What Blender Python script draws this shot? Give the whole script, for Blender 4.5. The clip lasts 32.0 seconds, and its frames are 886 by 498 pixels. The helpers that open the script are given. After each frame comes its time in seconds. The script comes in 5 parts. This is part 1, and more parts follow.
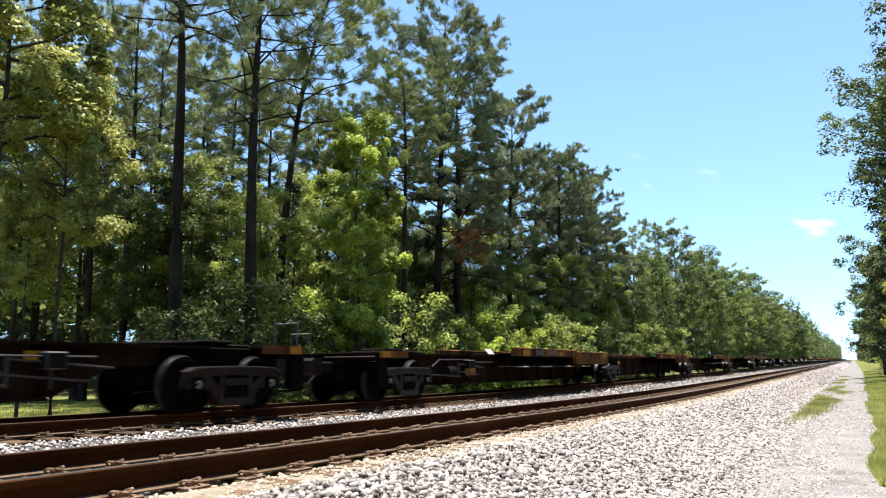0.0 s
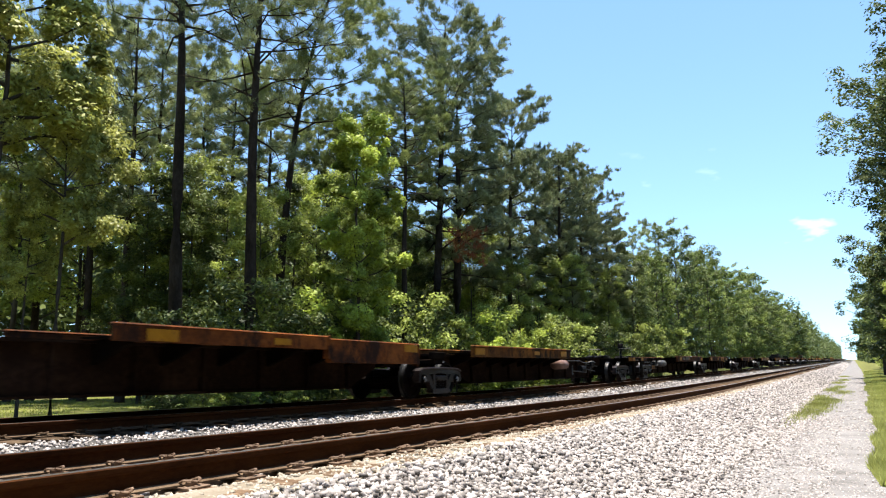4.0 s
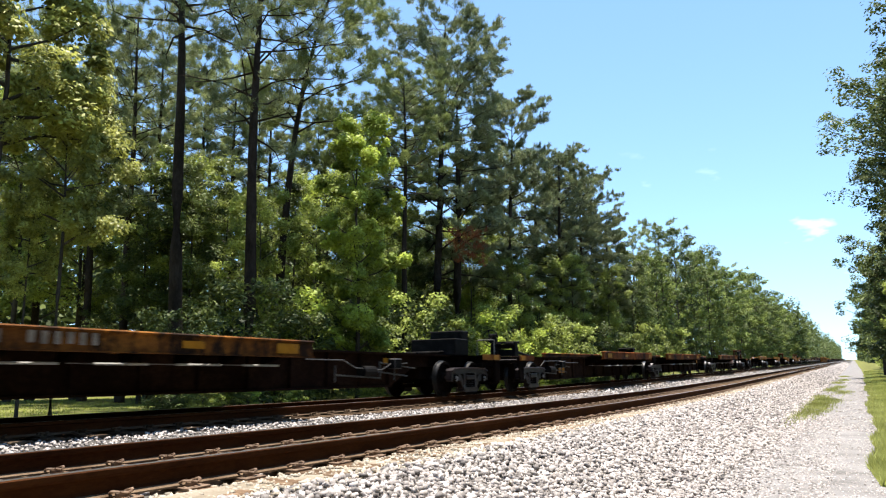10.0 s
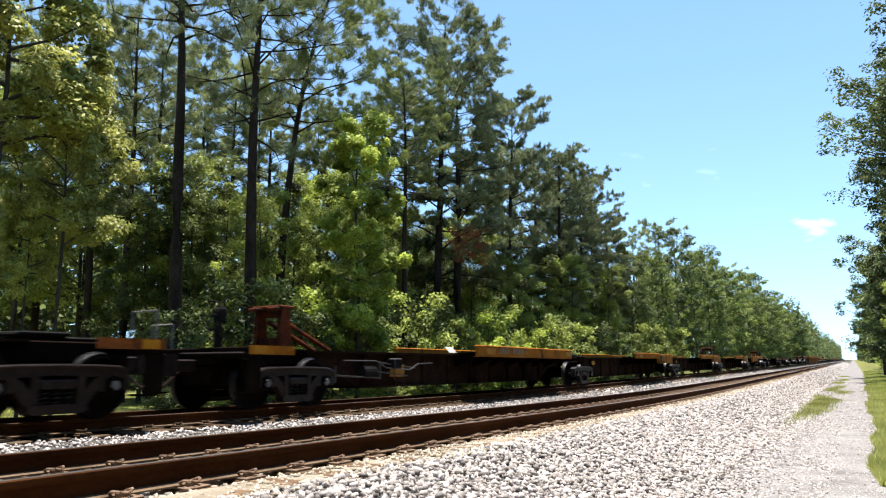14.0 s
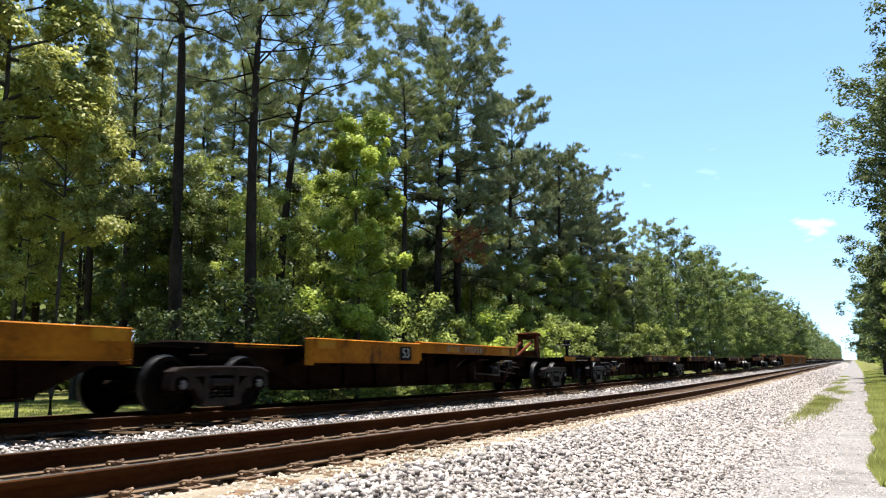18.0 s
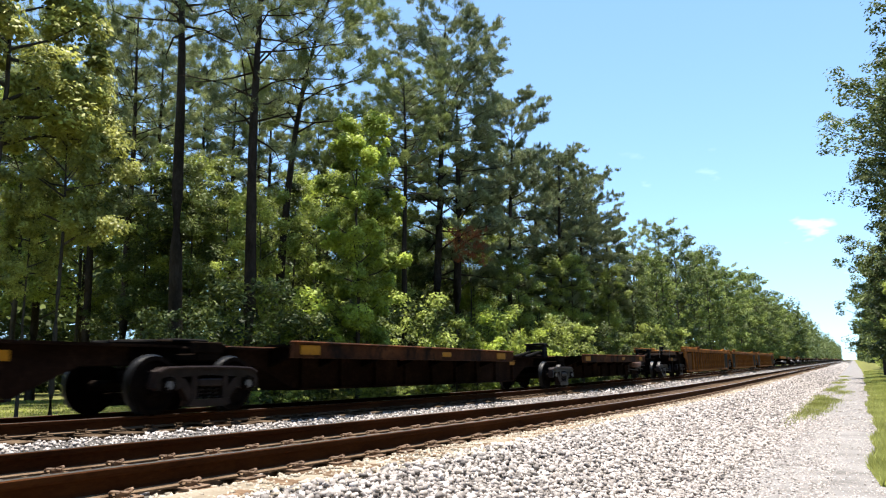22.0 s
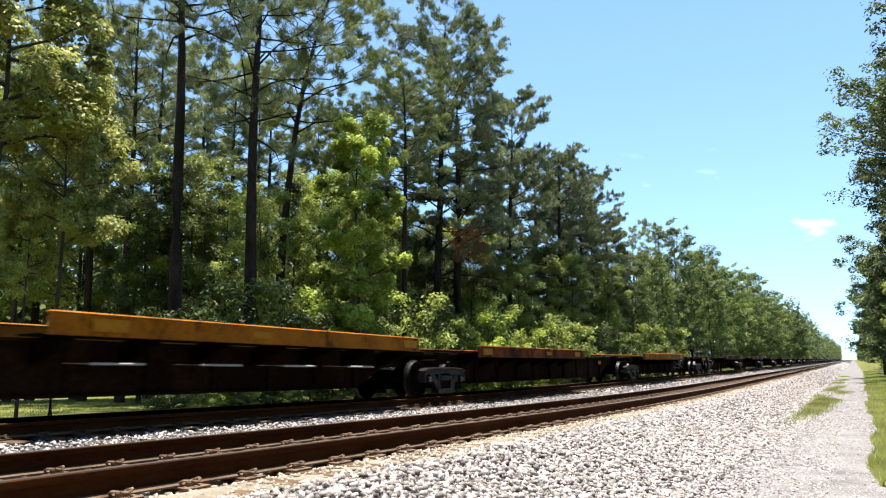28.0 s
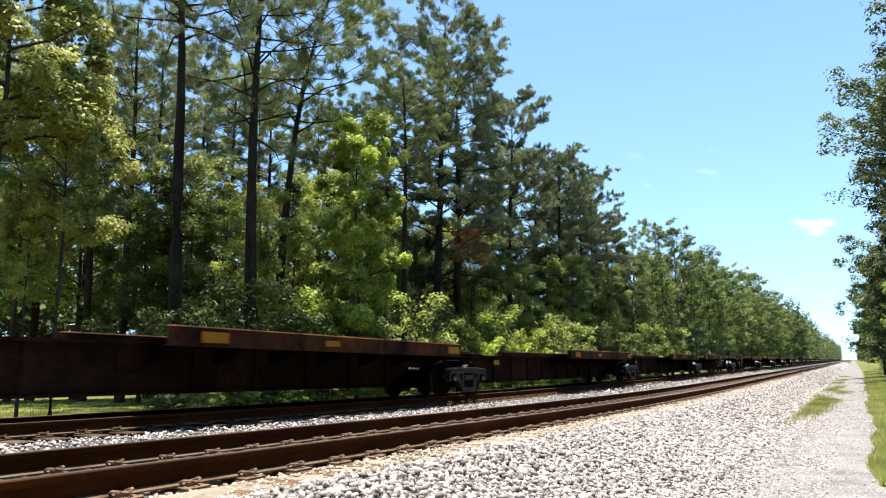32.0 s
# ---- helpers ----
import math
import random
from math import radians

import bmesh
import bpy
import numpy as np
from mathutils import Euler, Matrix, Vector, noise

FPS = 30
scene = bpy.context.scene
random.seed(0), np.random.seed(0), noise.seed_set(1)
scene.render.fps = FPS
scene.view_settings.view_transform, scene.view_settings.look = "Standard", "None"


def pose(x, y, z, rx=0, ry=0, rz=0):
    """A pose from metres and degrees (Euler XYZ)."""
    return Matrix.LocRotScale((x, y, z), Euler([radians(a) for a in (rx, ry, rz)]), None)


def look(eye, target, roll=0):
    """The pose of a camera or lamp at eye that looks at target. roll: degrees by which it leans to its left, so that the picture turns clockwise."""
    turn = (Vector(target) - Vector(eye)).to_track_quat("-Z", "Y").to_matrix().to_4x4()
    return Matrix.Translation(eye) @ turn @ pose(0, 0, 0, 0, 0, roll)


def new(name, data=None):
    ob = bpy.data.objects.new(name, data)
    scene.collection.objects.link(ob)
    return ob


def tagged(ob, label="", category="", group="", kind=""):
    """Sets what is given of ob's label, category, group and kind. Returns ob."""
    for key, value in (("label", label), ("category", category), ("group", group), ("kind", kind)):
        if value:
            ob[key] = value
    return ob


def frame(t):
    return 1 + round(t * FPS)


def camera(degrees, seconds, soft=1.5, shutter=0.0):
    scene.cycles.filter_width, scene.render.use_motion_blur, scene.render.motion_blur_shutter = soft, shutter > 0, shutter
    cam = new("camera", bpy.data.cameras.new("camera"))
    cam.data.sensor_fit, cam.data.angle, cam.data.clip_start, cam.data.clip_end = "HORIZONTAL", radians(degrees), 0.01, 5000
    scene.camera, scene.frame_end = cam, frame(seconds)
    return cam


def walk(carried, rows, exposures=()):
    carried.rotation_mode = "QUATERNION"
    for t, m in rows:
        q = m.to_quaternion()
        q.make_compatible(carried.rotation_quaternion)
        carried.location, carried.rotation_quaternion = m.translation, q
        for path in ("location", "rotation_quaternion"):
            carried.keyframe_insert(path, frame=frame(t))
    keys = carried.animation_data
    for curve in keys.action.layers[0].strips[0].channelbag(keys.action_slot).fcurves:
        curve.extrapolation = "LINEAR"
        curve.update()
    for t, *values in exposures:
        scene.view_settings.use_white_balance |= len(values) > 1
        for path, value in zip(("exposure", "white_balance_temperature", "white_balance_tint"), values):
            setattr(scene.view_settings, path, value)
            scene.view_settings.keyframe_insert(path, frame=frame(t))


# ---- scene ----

# ---- camera: a fixed tripod on the gravel road beside the double track ----
RT = 0.90                     # top of the near rails above the road
EYE = Vector((0.0, 0.0, RT + 0.836))
YAW, TILT, ROLL = radians(29.32), radians(9.30), -1.02
AIM = Vector((-math.sin(YAW) * math.cos(TILT), math.cos(YAW) * math.cos(TILT), math.sin(TILT)))
cam = camera(63.3, 32.0, soft=1.2, shutter=0.16)
VIEW = look(EYE, EYE + AIM * 10, ROLL)
walk(cam, [(0.0, VIEW), (32.0, VIEW)], exposures=[(0.0, 1.47), (32.0, 1.47)])


def rise(y):
    """The line dips gently: it stands a hand higher beside the camera than thirty metres on."""
    return 0.351e-3 * (30 - np.clip(y, 0, 30)) ** 2


# ---- sky and sun ----
SUN = Vector((-0.04, 0.13, 0.99)).normalized()
world = bpy.data.worlds.new("sky")
scene.world = world
world.use_nodes = True
wn, wl = world.node_tree.nodes, world.node_tree.links
sky = wn.new("ShaderNodeTexSky")
sky.sky_type = "NISHITA"
sky.sun_disc = False
sky.sun_elevation = math.asin(SUN.z)
sky.sun_rotation = math.atan2(SUN.x, SUN.y)
sky.air_density, sky.dust_density, sky.ozone_density = 1.0, 0.0, 0.3
haze = wn.new("ShaderNodeMix")
haze.data_type, haze.blend_type = "RGBA", "MULTIPLY"
haze.inputs[0].default_value = 1.0
haze.inputs[7].default_value = (0.85, 0.97, 1.0, 1)
coord, raised = wn.new("ShaderNodeTexCoord"), wn.new("ShaderNodeVectorMath")
raised.operation = "ADD"
raised.inputs[1].default_value = (0, 0, 0.09)
wl.new(coord.outputs["Generated"], raised.inputs[0])
wl.new(raised.outputs[0], sky.inputs[0])
wl.new(sky.outputs[0], haze.inputs[6])
puffs = wn.new("ShaderNodeTexNoise")
puffs.inputs["Scale"].default_value, puffs.inputs["Detail"].default_value, puffs.inputs["Roughness"].default_value = 13.0, 4.0, 0.5
squash = wn.new("ShaderNodeMapping")
squash.inputs["Scale"].default_value = (1, 1, 2.6)
edge, low, both = wn.new("ShaderNodeMapRange"), wn.new("ShaderNodeMapRange"), wn.new("ShaderNodeMath")
edge.inputs["From Min"].default_value, edge.inputs["From Max"].default_value, edge.inputs["To Max"].default_value = 0.65, 0.78, 0.42
low.inputs["From Min"].default_value, low.inputs["From Max"].default_value = 0.30, 0.10
both.operation = "MULTIPLY"
apart, white = wn.new("ShaderNodeSeparateXYZ"), wn.new("ShaderNodeMix")
white.data_type = "RGBA"
white.inputs[7].default_value = (10.5, 10.8, 11.2, 1)
wl.new(coord.outputs["Generated"], squash.inputs[0])
wl.new(squash.outputs[0], puffs.inputs["Vector"])
wl.new(puffs.outputs[0], edge.inputs["Value"])
wl.new(coord.outputs["Generated"], apart.inputs[0])
wl.new(apart.outputs[2], low.inputs["Value"])
wl.new(edge.outputs[0], both.inputs[0])
wl.new(low.outputs[0], both.inputs[1])
wl.new(both.outputs[0], white.inputs[0])
wl.new(haze.outputs[2], white.inputs[6])
wl.new(white.outputs[2], wn["Background"].inputs[0])
wn["Background"].inputs[1].default_value = 0.105
lamp = bpy.data.lights.new("sun", "SUN")
lamp.energy, lamp.angle, lamp.color = 5.0, radians(0.53), (1.0, 0.94, 0.85)
sun = new("sun", lamp)
sun.matrix_world = look(SUN * 60, (0, 0, 0))


# ---- materials ----
def node(nt, kind, **values):
    n = nt.nodes.new(kind)
    for k, v in values.items():
        n.inputs[k].default_value = v
    return n


def surface(name, colours, scale=3.0, fine=40.0, rough=0.8, metal=0.0, bump=0.3, spread=0.0, stretch=(1, 1, 1), depth=0.01, island=False, gloss=0.15, grime=None):
    """Two scales of noise over a few base colours, with relief; spread varies the value from piece to piece."""
    m = bpy.data.materials.new(name)
    m.use_nodes = True
    nt = m.node_tree
    bsdf = nt.nodes["Principled BSDF"]
    L = nt.links.new
    tc = nt.nodes.new("ShaderNodeTexCoord")
    mp = nt.nodes.new("ShaderNodeMapping")
    mp.inputs["Scale"].default_value = stretch
    L(tc.outputs["Object"], mp.inputs["Vector"])
    big = node(nt, "ShaderNodeTexNoise", Scale=scale, Detail=5.0, Roughness=0.62)
    small = node(nt, "ShaderNodeTexNoise", Scale=fine, Detail=4.0, Roughness=0.7)
    L(mp.outputs[0], big.inputs["Vector"])
    L(mp.outputs[0], small.inputs["Vector"])
    add = nt.nodes.new("ShaderNodeMath")
    add.operation = "MULTIPLY_ADD"
    add.inputs[1].default_value = 0.42
    L(small.outputs[0], add.inputs[0])
    sc = nt.nodes.new("ShaderNodeMath")
    sc.operation = "MULTIPLY"
    sc.inputs[1].default_value = 0.62
    L(big.outputs[0], sc.inputs[0])
    L(sc.outputs[0], add.inputs[2])
    ramp = nt.nodes.new("ShaderNodeValToRGB")
    el = ramp.color_ramp.elements
    lo, hi = 0.36, 0.68
    for i, c in enumerate(colours):
        p = lo + (hi - lo) * i / max(1, len(colours) - 1)
        e = el[i] if i < 2 else el.new(p)
        e.position = p
        e.color = (*c, 1)
    L(add.outputs[0], ramp.inputs[0])
    out = ramp.outputs[0]
    if grime:
        colour, patch, amount = grime
        gn = node(nt, "ShaderNodeTexNoise", Scale=patch, Detail=6.0, Roughness=0.75)
        gm = nt.nodes.new("ShaderNodeMapping")
        gm.inputs["Scale"].default_value = (1, 1, 0.45)
        gm.inputs["Location"].default_value = (3.7, 1.3, 0.6)
        L(tc.outputs["Object"], gm.inputs["Vector"])
        L(gm.outputs[0], gn.inputs["Vector"])
        gr = nt.nodes.new("ShaderNodeMapRange")
        gr.inputs["From Min"].default_value, gr.inputs["From Max"].default_value = 0.56 - amount * 0.2, 0.66 - amount * 0.2
        L(gn.outputs[0], gr.inputs["Value"])
        gx = nt.nodes.new("ShaderNodeMix")
        gx.data_type = "RGBA"
        gx.inputs[7].default_value = (*colour, 1)
        L(gr.outputs[0], gx.inputs[0])
        L(out, gx.inputs[6])
        out = gx.outputs[2]
    if spread:
        if island:
            src = nt.nodes.new("ShaderNodeNewGeometry").outputs["Random Per Island"]
        else:
            src = nt.nodes.new("ShaderNodeObjectInfo").outputs["Random"]
        mr = nt.nodes.new("ShaderNodeMapRange")
        mr.inputs["To Min"].default_value = 1 - spread
        mr.inputs["To Max"].default_value = 1 + spread
        L(src, mr.inputs["Value"])
        hsv = nt.nodes.new("ShaderNodeHueSaturation")
        L(mr.outputs[0], hsv.inputs["Value"])
        L(out, hsv.inputs["Color"])
        out = hsv.outputs[0]
    L(out, bsdf.inputs["Base Color"])
    bsdf.inputs["Roughness"].default_value = rough
    bsdf.inputs["Metallic"].default_value = metal
    bsdf.inputs["Specular IOR Level"].default_value = gloss
    if bump:
        b = nt.nodes.new("ShaderNodeBump")
        b.inputs["Strength"].default_value = bump
        b.inputs["Distance"].default_value = depth
        L(add.outputs[0], b.inputs["Height"])
        L(b.outputs[0], bsdf.inputs["Normal"])
    return m


def leafy(name, c1, c2, through_light=0.4, rough=0.5, gloss=0.08):
    """Leaves: a diffuse face with some light coming through, varied leaf by leaf and over the crown."""
    m = bpy.data.materials.new(name)
    m.use_nodes = True
    nt = m.node_tree
    L = nt.links.new
    bsdf, out = nt.nodes["Principled BSDF"], nt.nodes["Material Output"]
    geo = nt.nodes.new("ShaderNodeNewGeometry")
    mix = nt.nodes.new("ShaderNodeMix")
    mix.data_type = "RGBA"
    mix.inputs[6].default_value, mix.inputs[7].default_value = (*c1, 1), (*c2, 1)
    tc = nt.nodes.new("ShaderNodeTexCoord")
    ns = node(nt, "ShaderNodeTexNoise", Scale=0.55, Detail=2.0)
    L(tc.outputs["Object"], ns.inputs["Vector"])
    ma = nt.nodes.new("ShaderNodeMath")
    ma.operation = "MULTIPLY_ADD"
    ma.use_clamp = True
    ma.inputs[1].default_value = 0.4
    L(geo.outputs["Random Per Island"], ma.inputs[0])
    mr = nt.nodes.new("ShaderNodeMapRange")
    mr.inputs["From Min"].default_value, mr.inputs["From Max"].default_value = 0.3, 0.7
    mr.inputs["To Min"].default_value, mr.inputs["To Max"].default_value = -0.1, 0.7
    L(ns.outputs[0], mr.inputs["Value"])
    L(mr.outputs[0], ma.inputs[2])
    L(ma.outputs[0], mix.inputs[0])
    info = nt.nodes.new("ShaderNodeObjectInfo")
    vr = nt.nodes.new("ShaderNodeMapRange")
    vr.inputs["To Min"].default_value, vr.inputs["To Max"].default_value = 0.8, 1.2
    L(info.outputs["Random"], vr.inputs["Value"])
    hsv = nt.nodes.new("ShaderNodeHueSaturation")
    L(vr.outputs[0], hsv.inputs["Value"])
    L(mix.outputs[2], hsv.inputs["Color"])
    L(hsv.outputs[0], bsdf.inputs["Base Color"])
    bsdf.inputs["Roughness"].default_value = rough
    bsdf.inputs["Specular IOR Level"].default_value = gloss
    tr = nt.nodes.new("ShaderNodeBsdfTranslucent")
    L(hsv.outputs[0], tr.inputs["Color"])
    ms = nt.nodes.new("ShaderNodeMixShader")
    ms.inputs[0].default_value = through_light
    L(bsdf.outputs[0], ms.inputs[1])
    L(tr.outputs[0], ms.inputs[2])
    L(ms.outputs[0], out.inputs["Surface"])
    return m


M = {
    "grass_ground": surface("grass_ground", [(0.0954, 0.0813, 0.0415), (0.1245, 0.1286, 0.0415), (0.1826, 0.1867, 0.0564)], 0.35, 9, 0.95, bump=0.6, depth=0.05, gloss=0.02),
    "road": surface("road_gravel", [(0.0996, 0.0923, 0.0863), (0.176, 0.1653, 0.1587), (0.239, 0.227, 0.219)], 1.6, 55, 0.95, bump=0.6, depth=0.012),
    # bed much darker than its stones: paints the shade in the gaps between them
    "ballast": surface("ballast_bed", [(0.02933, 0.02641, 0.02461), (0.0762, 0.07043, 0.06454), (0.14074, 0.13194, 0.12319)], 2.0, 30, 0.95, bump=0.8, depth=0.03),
    "stone": surface("ballast_stone", [(0.2243, 0.1986, 0.1828), (0.3183, 0.2848, 0.2651), (0.3907, 0.3514, 0.3279)], 6, 60, 0.85, bump=0.3, spread=0.58, island=True),
    # far-track stones: darker than the rest, with the train's shadow in their colour
    "shaded": surface("shaded_stone", [(0.1195, 0.0917, 0.0698), (0.219, 0.1754, 0.1334), (0.3784, 0.3088, 0.239)], 6, 60, 0.9, bump=0.3, spread=0.5, island=True, gloss=0.05),
    "sandy": surface("sandy_stone", [(0.2342, 0.1916, 0.1419), (0.3193, 0.2732, 0.2128), (0.3832, 0.3407, 0.2767)], 6, 60, 0.9, bump=0.3, spread=0.35, island=True),
    "sand": surface("sand_shoulder", [(0.1361, 0.1069, 0.0745), (0.2138, 0.1782, 0.1328), (0.2851, 0.2495, 0.2009)], 3.0, 45, 0.95, bump=0.5, depth=0.015, gloss=0.03),
    "rail": surface("rail_rust", [(0.0209, 0.0075, 0.0027), (0.043, 0.0155, 0.0051), (0.0687, 0.0257, 0.0084)], 2.0, 50, 0.8, 0.0, bump=0.2, depth=0.003, stretch=(1, 0.3, 1), gloss=0.04),
    "rail_foot": surface("rail_foot_dust", [(0.0622, 0.0373, 0.0218), (0.112, 0.0747, 0.0466), (0.1743, 0.1245, 0.0809)], 5.0, 50, 0.9, 0.0, bump=0.2, gloss=0.05),
    "rail_top": surface("rail_running_band", [(0.42, 0.40, 0.38), (0.56, 0.54, 0.52)], 2.0, 60, 0.28, 1.0, bump=0.05, stretch=(1, 0.1, 1)),
    # far ties, plates and clips: the train's shadow is put into this darker brown
    "tie_far": surface("tie_train_shade", [(0.0249, 0.0162, 0.0112), (0.0622, 0.0411, 0.0261), (0.1245, 0.0871, 0.056)], 4.0, 30, 0.9, bump=0.6, spread=0.3, stretch=(0.25, 2, 1), gloss=0.03),
    "tie": surface("tie_wood", [(0.0415, 0.0249, 0.0149), (0.1079, 0.0681, 0.0415), (0.2075, 0.1411, 0.0913)], 4.0, 30, 0.9, bump=0.6, spread=0.3, stretch=(0.25, 2, 1), gloss=0.05),
    "clip": surface("clip_steel", [(0.0664, 0.0373, 0.0232), (0.166, 0.1079, 0.0706), (0.2656, 0.1909, 0.1328)], 20, 90, 0.65, 0.2, bump=0.2, spread=0.2),
    "bark": surface("pine_bark", [(0.0166, 0.0123, 0.0097), (0.0385, 0.0288, 0.0216), (0.0689, 0.0533, 0.0411)], 2.2, 14, 0.95, bump=0.9, depth=0.03, spread=0.2, stretch=(1, 1, 0.35), gloss=0.05),
    "bark_grey": surface("grey_bark", [(0.03, 0.025, 0.02), (0.06, 0.05, 0.04), (0.11, 0.095, 0.075)], 2.5, 18, 0.9, bump=0.6, depth=0.02, spread=0.2, stretch=(1, 1, 0.4), gloss=0.05),
    "needles": leafy("pine_needles", (0.064, 0.096, 0.04), (0.41, 0.445, 0.20), 0.28, 0.45, 0.2),
    "needles_full": leafy("pine_needles_dense", (0.055, 0.08, 0.037), (0.37, 0.405, 0.195), 0.26, 0.45, 0.2),
    "needles_yellow": leafy("pine_needles_sunny", (0.06, 0.09, 0.03), (0.32, 0.36, 0.13), 0.28),
    "needles_brown": leafy("dead_needles", (0.20, 0.07, 0.032), (0.42, 0.17, 0.09), 0.3),
    "leaves": leafy("leaves_mid", (0.044, 0.064, 0.014), (0.475, 0.55, 0.12), 0.33, 0.5, 0.16),
    "leaves_far": leafy("leaves_far_green", (0.034, 0.053, 0.013), (0.25, 0.31, 0.07), 0.25, 0.5, 0.12),
    "leaves_bright": leafy("leaves_bright", (0.09, 0.125, 0.02), (0.54, 0.63, 0.105), 0.42, 0.5, 0.18),
    "leaves_yellow": leafy("leaves_yellow_green", (0.10, 0.11, 0.028), (0.62, 0.63, 0.165), 0.36, 0.5, 0.2),
    "leaves_dark": leafy("leaves_dark", (0.022, 0.037, 0.012), (0.15, 0.185, 0.05), 0.25, 0.5, 0.14),
    # lawn green raised to put sunlight into a strip the trees shade
    "lawn": leafy("lawn_blades", (0.20, 0.25, 0.035), (0.48, 0.55, 0.095), 0.40, 0.6),
    "grass": leafy("grass_blades", (0.20, 0.215, 0.055), (0.43, 0.45, 0.145), 0.40, 0.6),
    # wheels coloured near black: the shade under the train is painted in
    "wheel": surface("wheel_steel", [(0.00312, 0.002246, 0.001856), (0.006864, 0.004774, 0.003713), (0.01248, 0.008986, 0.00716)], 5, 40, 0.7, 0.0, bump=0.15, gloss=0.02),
    "tread": surface("wheel_tread", [(0.03, 0.0288, 0.0275), (0.055, 0.0537, 0.0525)], 4, 40, 0.45, 1.0, bump=0.05),
    "cast": surface("cast_steel", [(0.00718, 0.00422, 0.00332), (0.01554, 0.00945, 0.00729), (0.03102, 0.01895, 0.01463)], 4, 30, 0.45, 0.0, bump=0.25, gloss=0.15),
    # dirty underframe, darkened further so the deep shade below the decks is in it
    "under": surface("underframe_grime_shade", [(0.003, 0.002, 0.0014), (0.0075, 0.0046, 0.003), (0.016, 0.010, 0.0065)], 2, 20, 0.9, 0.0, bump=0.2, gloss=0.02),
    "tank": surface("reservoir_primer", [(0.105, 0.0562, 0.0413), (0.165, 0.0938, 0.0713), (0.225, 0.135, 0.105)], 4, 40, 0.6, 0.0, bump=0.1),
    "tank_grey": surface("reservoir_grey", [(0.054, 0.0495, 0.045), (0.09, 0.0858, 0.081), (0.126, 0.1218, 0.117)], 4, 40, 0.5, 0.2, bump=0.1),
    # pale colour stands in for sun falling through the deck slots onto a pipe
    "conduit": surface("conduit_sunlit", [(0.32, 0.31, 0.29), (0.48, 0.465, 0.44)], 6, 60, 0.6, 0.0, bump=0.1, gloss=0.02),
    "grab": surface("grab_rail_paint", [(0.126, 0.1134, 0.1008), (0.2268, 0.2142, 0.189)], 6, 60, 0.5, 0.0, bump=0.1),
    "pipe": surface("pipe_steel", [(0.0525, 0.0495, 0.045), (0.09, 0.0855, 0.07875)], 6, 60, 0.5, 0.5, bump=0.1),
    "cap": surface("bearing_cap", [(0.10, 0.095, 0.09), (0.20, 0.19, 0.18)], 8, 60, 0.45, 0.3, bump=0.1),
    "letter": surface("worn_lettering", [(0.16, 0.13, 0.095), (0.34, 0.29, 0.225)], 5, 40, 0.6, 0.0, bump=0.05, gloss=0.05),
    "plate_yellow": surface("reflective_yellow", [(0.324, 0.135, 0.00648), (0.4536, 0.1998, 0.0108)], 5, 60, 0.5, 0.0, bump=0.05, grime=((0.10, 0.05, 0.02), 6.0, 0.1)),
    "plate_white": surface("white_plate", [(0.3, 0.285, 0.255), (0.42, 0.405, 0.375)], 5, 60, 0.5, 0.0, bump=0.05),
    "orange": surface("hitch_orange_red", [(0.042, 0.0112, 0.0049), (0.098, 0.0224, 0.0077), (0.154, 0.0385, 0.014)], 4, 40, 0.6, 0.0, bump=0.15, gloss=0.05, grime=((0.02, 0.009, 0.006), 5.0, 0.3)),
    "black": surface("black_paint", [(0.006, 0.0055, 0.005), (0.012, 0.011, 0.010), (0.025, 0.022, 0.02)], 4, 40, 0.5, 0.0, bump=0.15, gloss=0.02),
}
PAINT = {
    "dull": surface("paint_dull_ochre", [(0.0715, 0.02686, 0.007962), (0.1609, 0.05937, 0.01251), (0.3039, 0.1202, 0.02048)], 1.1, 14, 0.7, 0, bump=0.15, gloss=0.06, grime=((0.022, 0.012, 0.007), 1.3, 0.35)),
    "yellow": surface("paint_yellow", [(0.13954, 0.04765, 0.00593), (0.31715, 0.11119, 0.0079), (0.4313, 0.16416, 0.01186)], 0.9, 12, 0.6, 0, bump=0.12, gloss=0.06, grime=((0.06, 0.028, 0.010), 1.6, 0.12)),
    "rust": surface("paint_orange_rust", [(0.0596, 0.0187, 0.0069), (0.1589, 0.0472, 0.0116), (0.2782, 0.0902, 0.0196)], 1.1, 13, 0.7, 0, bump=0.2, gloss=0.06, grime=((0.028, 0.013, 0.008), 1.4, 0.3)),
    "dark": surface("paint_dark_brown", [(0.03125, 0.01184, 0.005382), (0.06907, 0.02565, 0.01076), (0.1316, 0.05, 0.01794)], 1.1, 13, 0.75, 0, bump=0.2, gloss=0.06, grime=((0.012, 0.007, 0.005), 1.4, 0.25)),
    "well": surface("paint_well_ochre", [(0.1035, 0.0369, 0.0122), (0.2586, 0.096, 0.0196), (0.4552, 0.1754, 0.0317)], 0.8, 9, 0.7, 0, bump=0.15, gloss=0.06, grime=((0.07, 0.03, 0.010), 1.1, 0.15)),
    "well_rust": surface("well_panel_rust", [(0.0707, 0.0308, 0.0145), (0.1312, 0.0563, 0.0218), (0.1918, 0.085, 0.0325)], 0.9, 9, 0.8, 0, bump=0.2, gloss=0.04, grime=((0.055, 0.023, 0.009), 1.2, 0.15)),
    # beam brown taken down towards black, shade under the train included in the colour
    "spine": surface("spine_brown_shade", [(0.00703, 0.00394, 0.00266), (0.01688, 0.00893, 0.0057), (0.03797, 0.021, 0.01266)], 1.0, 12, 0.8, 0, bump=0.15, gloss=0.015),
}


